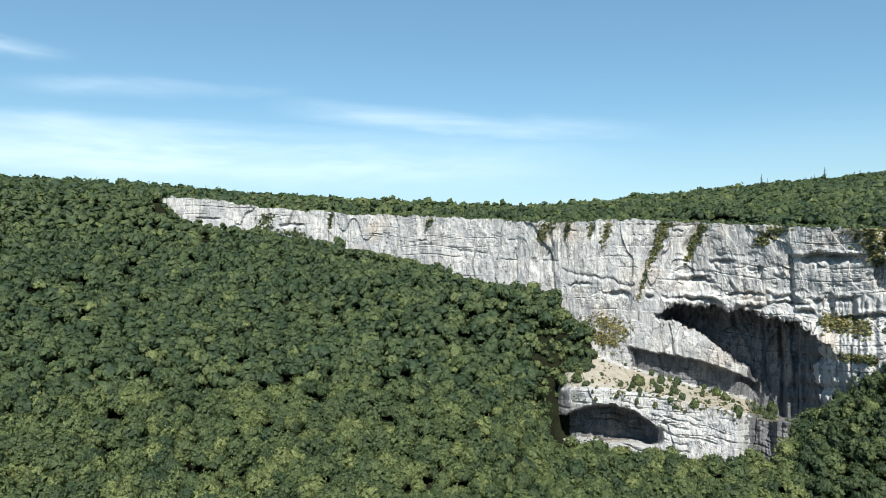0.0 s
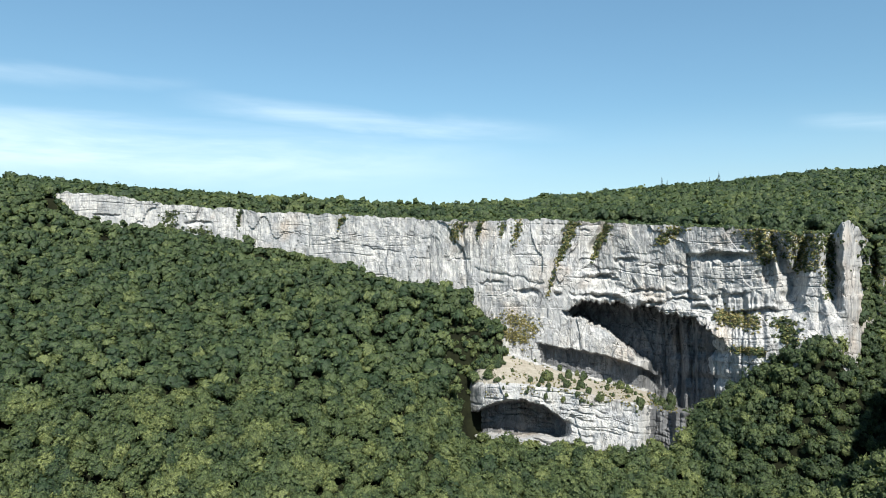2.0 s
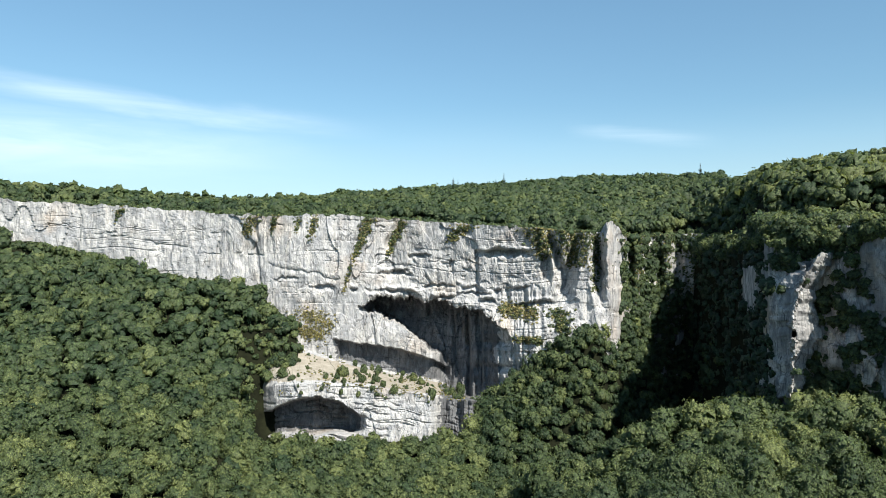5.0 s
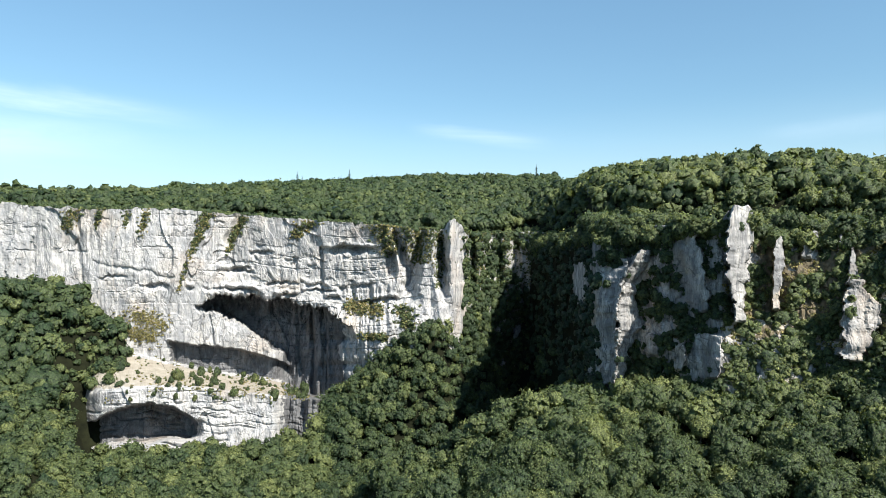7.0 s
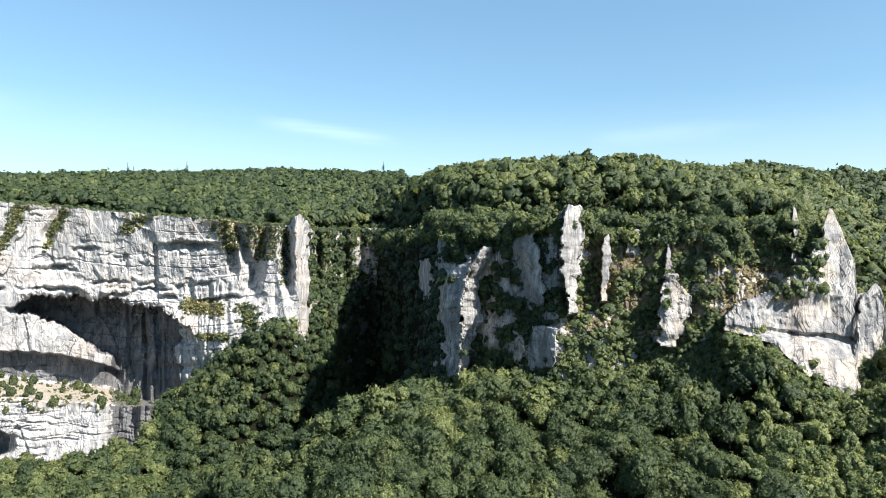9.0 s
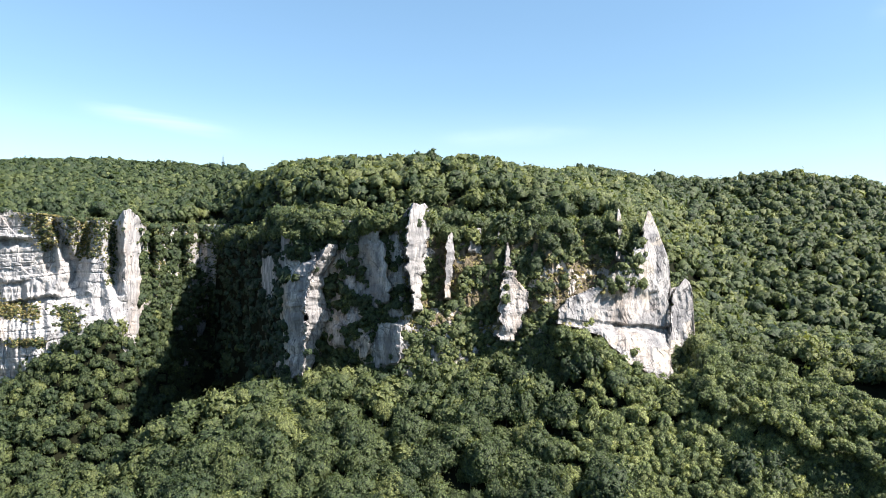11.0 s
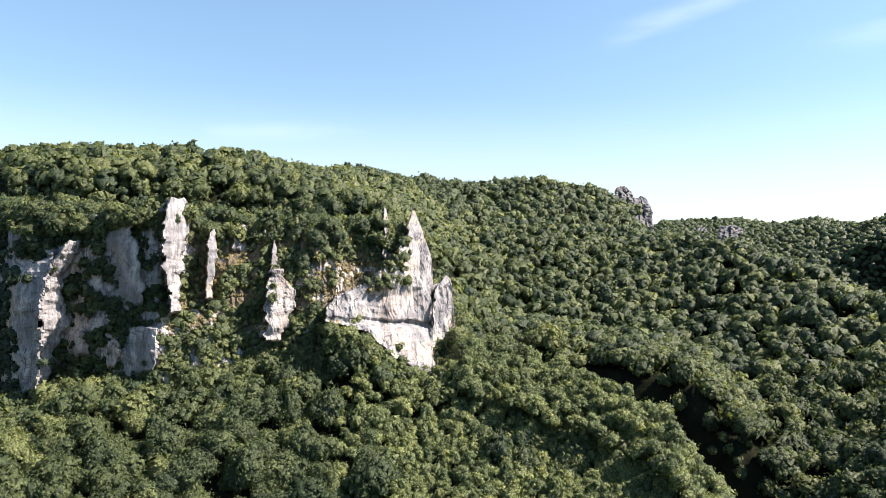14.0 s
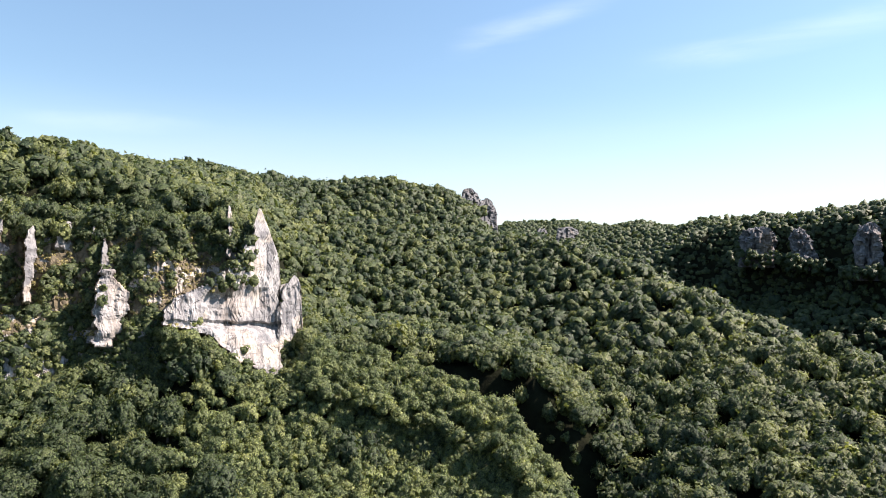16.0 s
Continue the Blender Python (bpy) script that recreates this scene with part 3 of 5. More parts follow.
    slanted = np.abs(((e + 0.14 * (a - 12)) / 0.5 + 0.6 * fbm(a * 0.7, e * 0.5, 2.0, 2, 91)) % 1.0 - 0.5) * 2
    r = r + here * smooth(0.2, 1.0, bl - e) * 1.3 * smooth(0.5, 0.95, slanted) * smooth(-0.3, 0.4, fbm(a * 0.9, e * 1.6, 7.0, 2, 93))
    # broken ledges with dark undersides, most of them east of the great streaks
    zone = smooth(15, 18.5, a) * (1 - 0.5 * smooth(33, 36, a)) * (0.35 + 0.65 * (1 - smooth(0.3, 1.8, e))) * (1 - inside)
    zone = np.clip(zone + 0.25 * (1 - smooth(4, 9, a)) * smooth(-6, 0, a) + 0.35 * here * smooth(0.1, 0.6, bl - e), 0, 1)
    hang = ((-z + 8.0 * fbm(x / 24, y / 24, z / 14, 4, 161)) / 7.5) % 1.0
    r = r + zone * 1.2 * smooth(0.0, 0.5, fbm(x / 7, y / 7, z / 5, 3, 163)) * (1 - hang) * smooth(0, 0.06, hang)
    for depth, high, *line in LEDGES:
        la, lb = line[0][0], line[-1][0]
        under = curve_at(a, line) + 0.22 * fbm(a * 1.1, 0.0, la, 4, 171) - e
        depth = depth * (0.55 if lb < 16 else 0.9) * smooth(-0.6, 0.3, fbm(a * 0.8, e * 0.6, lb, 2, 175))
        r = r + depth * smooth(0, 0.07, under) * (1 - smooth(0.2 * high, high, under)) * smooth(la, line[1][0], a) * (1 - smooth(line[-2][0], lb, a))
        r = r - 0.5 * depth * np.exp(-((under + 0.16) / 0.14) ** 2) * smooth(la, line[1][0], a) * (1 - smooth(line[-2][0], lb, a))
    crack = (1 - smooth(0.05, 0.16, np.abs(a - 26.42 + 0.08 * fbm(e * 2, 0.0, 3.0, 2, 173)))) * smooth(-3.2, -2.9, e) * (1 - smooth(0.6, 0.8, e))
    r = r + 0.9 * crack + 0.7 * smooth(26.3, 26.6, a) * (1 - smooth(31.0, 31.6, a)) * smooth(-3.1, -2.9, e) * (1 - smooth(0.5, 0.8, e))
    for na, ne, nw, nh, nd in NOTCHES:
        off = (a - na) / nw + 0.25 * fbm(a * 1.5, e, na, 2, 101)
        up = ne - 0.12 * np.abs(off) + 0.12 * fbm(a * 3, 0.0, na, 2, 111)
        r = r + nd * smooth(0, 0.1, up - e) * (1 - smooth(nh * 0.35, nh, up - e)) * (1 - smooth(0.55, 1.0, np.abs(off)))
    for ga, lean, gw, length, gd in GULLIES:
        down = top - e
        off = np.abs(a - (ga + lean * down) + 0.12 * fbm(e * 1.3, 0.0, ga, 2, 121)) / gw
        r = r + gd * (1 - smooth(0.1, 1.0, off)) * (1 - smooth(length * 0.6, length, down))
    # the square pillar and the broken east end
    pil = (1 - smooth(0.4, 0.85, np.abs(a - 37.3 + 0.25 * fbm(e * 1.1, 0.0, 5.0, 3, 135)))) * smooth(-4.5, -3, e)
    east = smooth(33, 36, a)
    r = r - 3.2 * pil + east * 4.5 * fbm(x / 9, y / 9, z / 45, 2, 131)
    # recess mask: water stain and painted shade together
    stain_shade = np.maximum(smooth(0.15, 0.6, inside) * (1 - slab), np.maximum(cave, 0.9 * smooth(0.0, 0.15, roof2 - e) * smooth(14.4, 15.6, a) * (1 - smooth(23.6, 24.5, a)) * smooth(0.0, 0.1, e - bt)))
    scree = here * smooth(0.04, 0.2, low) * (1 - smooth(0.85, 1.0, low))
    return r, stain_shade, scree


def build_wall():
    az = np.concatenate([np.arange(-21.9, 7, 0.11), np.arange(7, 46.01, 0.062)])
    nv = 205
    top = curve_at(az, WALL_TOP) + 0.10 * fbm(az * 1.6, 0.0, 0.0, 3, 141) + 0.05 * fbm(az * 6, 0.0, 0.0, 2, 142)
    foot = curve_at(az, WALL_FOOT)
    s = np.linspace(0, 1, nv)
    e = foot[:, None] + (top - foot)[:, None] * s
    a = np.broadcast_to(az[:, None], e.shape)
    r, stain_shade, scree = wall_depth(a, e)
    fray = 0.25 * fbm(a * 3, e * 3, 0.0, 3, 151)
    # slot 1 darkens the recess faces, for stain and for shade
    slot = np.where(stain_shade + fray > 0.55, 1, np.where(scree + fray > 0.5, 2, 0))[:-1, :-1]
    t = np.radians(a)
    front = np.stack([EYE.x + r * np.sin(t), EYE.y + r * np.cos(t), EYE.z + r * np.tan(np.radians(e))], -1)
    # the rim runs back into the hill, so that the wall is a solid bank
    back = front[:, -1:, :] + np.stack([np.sin(t[:, -1:]) * 34, np.cos(t[:, -1:]) * 34, np.full((len(az), 1), -0.5)], -1)
    under = back + np.array([0, 0, -12.0])
    v = np.concatenate([front, back, under], 1)
    me = mesh_from("limestone_wall", v.reshape(-1, 3), grid_faces(len(az), nv + 2)[:, ::-1], [ROCK, ROCK_STAIN_SHADE, SCREE], soft=False, slots=np.pad(slot, ((0, 0), (0, 2))).ravel())
    return tagged(new("limestone_wall", me), "tall pale grey limestone cliff wall with overhangs, a cave and dark water streaks", "cliff", kind="structure")


build_wall()


# ---- free-standing crags ----
def crag_mesh(name, outline, r, depth, seed, mat=None, rough=1.0, lean=20.0, turn=0.8):
    """A crag from head to foot: outline rows of (height angle, left bearing, right bearing); r: metres to its foot, depth: half-thickness;
    turn: how much its right side stands back."""
    nu, nv = (72, 84) if r < 600 else (44, 48)
    rows = np.array(sorted(outline))
    mid = float(rows[:, 1:].mean())
    th, s = np.meshgrid(np.linspace(0, 2 * np.pi, nu, endpoint=False), np.linspace(0, 1, nv), indexing="ij")
    e = rows[0, 0] + (rows[-1, 0] - rows[0, 0]) * s
    lt, rt = np.interp(e, rows[:, 0], rows[:, 1]), np.interp(e, rows[:, 0], rows[:, 2])
    jag = 0.94 - 0.14 * (fbm(np.cos(th) * 1.3 + seed, np.sin(th) * 1.3, 0.0, 3, seed + 6) + 0.4).clip(0, 1)
    close = np.clip((1 - s) / (1 - jag), 0, 1) ** 0.4
    rr = r + lean * s
    c = rr * np.tan(np.radians((lt + rt) / 2 - mid))
    half = rr * np.radians((rt - lt) / 2)
    sq = 1 / np.maximum(np.abs(np.cos(th)), np.abs(np.sin(th))) ** 0.7
    x = c + half * close * np.cos(th) * sq
    y = turn * (x - c) + lean * s + depth * np.clip(half / half.max(), 0.25, 1) ** 0.6 * close * np.sin(th) * sq
    z = rr * np.tan(np.radians(e))
    facet = np.round(2.6 * fbm(x / 7 + seed, y / 7, z / 22, 2, seed + 1)) / 2.6
    joint = smooth(0.0, 0.16, np.abs(fbm(x / 6.5, y / 6.5, z / 40, 2, seed + 2)))
    k = rough * (1.5 * facet - 1.6 * (1 - joint) + 0.9 * fbm(x / 3.0, y / 3.0, z / 4.5, 4, seed + 3, 0.6))
    beds = np.abs(((z + 2.0 * fbm(x / 12, y / 12, 0.0, 2, seed + 4)) / 6.0) % 1.0 - 0.5) * 2
    k = (k - rough * 0.7 * smooth(0.9, 1.0, beds)) * np.clip(close * 1.6, 0, 1)
    x, y = x + 0.6 * k * np.cos(th), y + k * np.sin(th)
    z = z + rough * 1.1 * fbm(x / 2.5, y / 2.5, 0.0, 3, seed + 5) * smooth(0.7, 1, s)
    b = radians(mid)
    right, away = np.array([math.cos(b), -math.sin(b), 0]), np.array([math.sin(b), math.cos(b), 0])
    v = x[..., None] * right + (r + y)[..., None] * away + z[..., None] * np.array([0, 0, 1.0]) + np.array(EYE)
    return mesh_from(name, v.reshape(-1, 3), grid_faces(nu, nv, True), [mat or ROCK], soft=False)


def crag(name, label, *args, **more):
    return tagged(new(name, crag_mesh(name, *args, **more)), label, "rock")


crag("rock_outcrop", "grey limestone outcrop that crowns a wooded hill", [(4.3, 95.6, 96.4), (3.3, 95.4, 96.8), (1.0, 95.5, 97.0)], 700, 14, 33, mat=ROCK_FAR_SHADE, rough=2.2, lean=8)
crag("rock_outcrop", "grey limestone outcrop that crowns a wooded hill", [(5.1, 94.2, 95.0), (4.2, 93.9, 95.5), (2.8, 94.2, 95.6)], 690, 12, 35, mat=ROCK_FAR_SHADE, rough=2.2, lean=8)
crag("far_crag", "distant grey limestone crag in woodland", [(1.9, 100.2, 100.9), (-0.2, 100.1, 101.0)], 1230, 16, 37, mat=ROCK_FAR_SHADE, rough=3, lean=10)
crag("far_crag", "distant grey limestone crag in woodland", [(2.0, 101.8, 103.4), (-0.2, 101.5, 103.8)], 1230, 16, 39, mat=ROCK_FAR_SHADE, rough=3, lean=10)
crag("far_crag", "distant shaded limestone crag below a ridge", [(1.9, 115.8, 117.6), (1.0, 115.4, 117.9), (0.2, 115.6, 117.7), (-1.0, 115.5, 117.9)], 892, 14, 41, mat=ROCK_FAR_SHADE, rough=3.4, lean=5, turn=0.2)
crag("far_crag", "distant pointed limestone crag below a ridge", [(1.85, 119.1, 119.7), (0.9, 118.9, 120.2), (0.0, 119.0, 120.6), (-1.2, 119.0, 120.8)], 870, 12, 43, mat=ROCK_FAR_SHADE, rough=3.4, lean=5, turn=0.2)
crag("far_crag", "distant tall limestone crag below a ridge", [(2.1, 123.2, 124.5), (0.5, 123.0, 124.6), (-0.8, 123.1, 124.6), (-1.8, 123.0, 124.8)], 832, 14, 45, mat=ROCK_FAR_SHADE, rough=3.4, lean=5, turn=0.2)



# ---- the rocky spur and its tower: a steep face of pillars, clefts and ledges ----
SPUR_R = [(43.2, 480), (44.4, 430), (45.5, 408), (46.2, 385), (47.2, 354), (48.2, 324), (48.7, 310), (49.2, 306), (52, 303), (58, 284), (60, 286), (66, 286), (70, 279), (76, 286), (80, 297), (82, 303)]
SPUR_TOP = [(43.2, 0.6), (45.5, 1.2), (46.4, 1.6), (48.3, 2.4), (52, 2.4), (57.9, 2.6), (58.5, 3.5), (58.9, 4.0), (59.9, 3.95), (60.4, 3.2), (60.8, 2.4), (64, 2.0), (68, 1.7), (72, 1.6), (75.2, 1.9), (75.4, 3.4),
            (75.6, 3.3), (75.8, 1.7), (76.4, 1.2), (77.2, 1.3), (77.5, 2.6), (77.7, 3.45), (77.9, 3.3), (78.2, 2.5), (78.65, 1.2), (79.1, 0.0), (79.3, -0.7), (79.45, -2.9), (80.0, -2.6), (80.55, -1.95), (80.8, -2.2), (81.05, -3.1), (81.15, -5.5), (81.3, -7)]
SPUR_FOOT = [(43.2, -18), (45.5, -16), (48, -13), (52, -11.5), (57, -11.5), (64, -11), (71, -11), (76, -12), (79.5, -12), (81.3, -11)]
TOWER_FOOT = [(70, -5.6), (72.4, -6.0), (74.4, -6.8), (75.1, -7.7), (76, -8.8), (77.8, -9.4), (79, -10.2)]
# pillars and panels that stand proud: metres proud, how much the right side stands back, then rows of (height angle, left bearing, right bearing)
PILLARS = [
    (7, -1.3, (-10.2, 49.2, 50.0), (-7.5, 49.0, 50.3), (-5.5, 48.7, 50.6), (-4.3, 48.6, 50.5), (-3, 48.7, 50.6), (-1.6, 49.2, 51.0), (-0.6, 50.2, 51.3)),
    (8, 1.25, (-10.2, 49.8, 50.7), (-7.5, 50.0, 51.2), (-5.5, 50.3, 52.0), (-4.3, 50.2, 52.1), (-3, 50.2, 51.6), (-1.6, 50.7, 51.9), (-0.5, 51.2, 52.5), (0.9, 52.1, 52.8)),
    (1.5, -0.8, (-3.7, 47.0, 47.8), (-2, 46.7, 48.1), (-0.2, 46.8, 47.7)),
    (1.4, -0.5, (-4.2, 55.6, 57.3), (-1.5, 54.8, 57.0), (0.5, 54.2, 56.6), (2.1, 54.4, 56.1)),
    (2, -0.5, (-9.2, 55.6, 57.7), (-7, 55.7, 58.2), (-5.8, 56.3, 58.0)),
    (3, -0.4, (-8.6, 54.6, 55.2), (-6.6, 54.5, 55.5)),
    (3, -0.4, (-7.6, 52.5, 53.5), (-6.1, 52.4, 53.2)),
    (9, 1.25, (-4.8, 58.8, 59.9), (-3.5, 58.8, 59.7), (-2, 58.5, 59.7), (-0.5, 58.35, 59.9), (1, 58.45, 60.3), (3, 58.6, 60.45), (4.2, 58.8, 60.1)),
    (6, 1.25, (-3.8, 61.45, 61.95), (-1.5, 61.5, 62.15), (0.4, 61.55, 62.45), (1.7, 62.0, 62.1)),
    (5, 0.7, (-7.2, 66.0, 67.0), (-5.5, 65.9, 68.0), (-4, 66.0, 68.5), (-3.0, 66.2, 68.2), (-2.0, 66.5, 67.4), (-1.2, 66.4, 66.8)),
    (3, 1.25, (-1.8, 66.2, 67.0), (0.2, 66.5, 66.9), (0.6, 66.65, 66.7)),
    (3, 1.25, (0.8, 65.7, 66.2), (2.4, 65.85, 65.95)),
    (2, 1.25, (0.0, 63.4, 64.4), (1.2, 63.6, 64.8), (1.8, 64.1, 64.4)),
    (5, 0.6, (-10.4, 78.7, 79.55), (-9.4, 77.4, 79.55), (-8.6, 76.0, 79.6), (-7.5, 75.0, 79.6), (-6.7, 74.3, 79.6), (-6.1, 72.3, 79.6), (-5.7, 70.6, 79.6), (-4.6, 70.9, 79.4), (-3.7, 71.5, 79.4), (-3.0, 73.2, 79.5), (-2.2, 74.6, 79.5),
     (-1.2, 75.5, 79.45), (-0.3, 76.4, 79.35), (0.5, 76.9, 79.1), (1.5, 77.4, 78.7), (2.5, 77.5, 78.4), (3.6, 77.6, 78.1)),
    (3, 1.25, (-0.6, 75.2, 76.2), (0.6, 75.4, 76.3), (1.9, 75.3, 75.8), (3.6, 75.35, 75.65)),
    (0.4, 0.3, (-7.2, 79.2, 80.5), (-6, 79.2, 81.0), (-4, 79.25, 81.2), (-3, 79.4, 81.15), (-1.9, 80.2, 80.9)),
]


def spur_depth(a, e):
    """Level distance of the spur's face, and how far a place lies on bare proud rock."""
    r0, top, foot = curve_at(a, SPUR_R), curve_at(a, SPUR_TOP), curve_at(a, SPUR_FOOT)
    x, y, z = r0 * np.sin(np.radians(a)), r0 * np.cos(np.radians(a)), r0 * np.tan(np.radians(e))
    r = r0 + (0.2 + 2.2 * smooth(57.5, 60.5, a)) * (e + 8) + 3.0 * fbm(x / 16, y / 16, z / 30, 2, 211)
    proud = np.zeros_like(r)
    for out, turn, *rows in PILLARS:
        es, ls, rs = zip(*rows)
        jit = 0.17 * min(1.8, max(q[2] - q[1] for q in rows))
        wob = jit * fbm(e * 1.5, rows[0][1], a * 0.4, 4, 213, 0.5)
        lt, rt = np.interp(e, es, ls) + wob, np.interp(e, es, rs) + jit * fbm(e * 1.5, rows[0][2] + 40, a * 0.4, 4, 215, 0.5)
        inside = smooth(0, 0.06, a - lt) * smooth(0, 0.06, rt - a) * smooth(es[0] - 0.3, es[0] + 0.1, e + wob) * (1 - smooth(es[-1] - 0.05, es[-1] + 0.4, e + 2 * wob))
        across = (a - (lt + rt) / 2) * r0 * np.pi / 180
        r = r - inside * (out - np.clip(turn * across, -1.3 * out, 1.3 * out))
        r = r - inside * (0.8 if turn > 0 and rows[0][1] > 58 else 0.0) * np.clip(e - es[0], 0, 9)
        proud = np.maximum(proud, inside)
    bend = 2.6 * fbm(z / 7, x / 20, y / 20, 3, 219)
    joint = 1 - smooth(0.0, 0.16, np.abs(fbm((x + bend) / 6, (y + bend) / 6, z / 22, 3, 221)))
    rock = r
    r = r + 0.8 * joint * smooth(-0.2, 0.4, fbm(x / 12, y / 12, z / 10, 2, 222)) + 1.3 * np.round(2.4 * fbm((x + bend) / 6, (y - bend) / 6, z / 16, 3, 223)) / 2.4 + 0.45 * np.round(2.5 * fbm(x / 2.4, y / 2.4, z / 4, 2, 225)) / 2.5
    r = r + 0.45 * fbm(x / 3, y / 3, z / 4.5, 4, 227, 0.6) + 1.5 * (np.abs(fbm((x + 0.4 * bend) / 3.4, (y + 0.4 * bend) / 3.4, z / 26, 3, 228)) - 0.25)
    beds = np.abs(((z + 2.5 * fbm(x / 14, y / 14, 0.0, 2, 229)) / 6.0) % 1.0 - 0.5) * 2
    r = r + 0.7 * smooth(0.88, 1.0, beds) * smooth(0.0, 0.5, fbm(x / 9, y / 9, z / 9, 2, 231))
    r = rock + (r - rock) * (1 - 0.45 * proud)
    # the bedding cleft of the tower
    line = -5.75 - 0.045 * (a - 74) + 0.10 * fbm(a * 1.3, 0.0, 0.0, 3, 233)
    r = r + (1.2 + 2.4 * smooth(73, 77, a)) * (1 - smooth(0.08, 0.32, np.abs(e - line))) * smooth(70.3, 71.2, a) * (1 - smooth(79.3, 79.6, a))
    return r, proud


def spur_mesh(name, a0, a1, seed):
    az = np.linspace(a0, a1, int((a1 - a0) / 0.075) + 1)
    nv = 120
    top = curve_at(az, SPUR_TOP) + 0.10 * fbm(az * 2.2, 0.0, 0.0, 3, seed)
    foot = curve_at(az, SPUR_FOOT)
    e = foot[:, None] + (top - foot)[:, None] * np.linspace(0, 1, nv)
    a = np.broadcast_to(az[:, None], e.shape)
    r, proud = spur_depth(a, e)
    t = np.radians(a)
    front = np.stack([EYE.x + r * np.sin(t), EYE.y + r * np.cos(t), EYE.z + r * np.tan(np.radians(e))], -1)
    back = front[:, -1:, :] + np.stack([np.sin(t[:, -1:]) * 26, np.cos(t[:, -1:]) * 26, np.full((len(az), 1), -0.8)], -1)
    v = np.concatenate([front, back, back + np.array([0, 0, -25.0])], 1)
    warm = (fbm(a * 0.8, e * 0.7, 0.0, 3, 241) + 0.6 * smooth(62, 66, a) - 0.9 * proud > 0.25).astype(int)[:-1, :-1]
    # the flank's faces take the near-black floor colour as painted shade
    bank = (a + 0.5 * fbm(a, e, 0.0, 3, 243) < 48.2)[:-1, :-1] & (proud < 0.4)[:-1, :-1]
    grassy = (a > 59.5) & (a < 76.5) & (e > -6.0) & (proud < 0.3) & (fbm(a * 1.1, e * 1.3, 5.0, 3, 245) > -0.35)
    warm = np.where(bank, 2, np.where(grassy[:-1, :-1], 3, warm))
    return mesh_from(name, v.reshape(-1, 3), grid_faces(len(az), nv + 2)[:, ::-1], [ROCK_SPUR, ROCK_WARM, SOIL_SHADE, EARTH], soft=False, slots=np.pad(warm, ((0, 0), (0, 2))).ravel())


tagged(new("spur_cliff", spur_mesh("spur_cliff", 43.2, 70.2, 251)), "broken limestone face of a wooded spur with white pillars and spires", "cliff", kind="structure")
tower = tagged(new("rock_tower"), "sunlit white limestone tower with a bedding cleft and pointed head", "rock")
part("shoulder", spur_mesh("shoulder", 70.2, 75.8, 251), tower, "grassy limestone shoulder")
part("spire", spur_mesh("spire", 75.8, 79.45, 251), tower)
part("outer_pillar", spur_mesh("outer_pillar", 79.45, 81.3, 251), tower)

# ---- woodland ----
def ico(sub):
    bm = bmesh.new()
    bmesh.ops.create_icosphere(bm, subdivisions=sub, radius=1.0)
    v = np.array([p.co for p in bm.verts])
    f = np.array([[p.index for p in q.verts] for q in bm.faces])
    bm.free()
    return v, f


def unit(v):
    return v / np.maximum(np.linalg.norm(v, axis=-1, keepdims=True), 1e-9)


class Crown:
    """One crown of radius about 1, its base near z = 0: triangles, their corner normals, and the tone of each spray."""

    def __init__(self, tri, nor, tone):
        flip = (np.cross(tri[:, 1] - tri[:, 0], tri[:, 2] - tri[:, 0]) * nor.sum(1)).sum(1) < 0
        tri[flip], nor[flip] = tri[flip][:, ::-1], nor[flip][:, ::-1]
        self.tri, self.nor, self.tone = tri, nor, tone


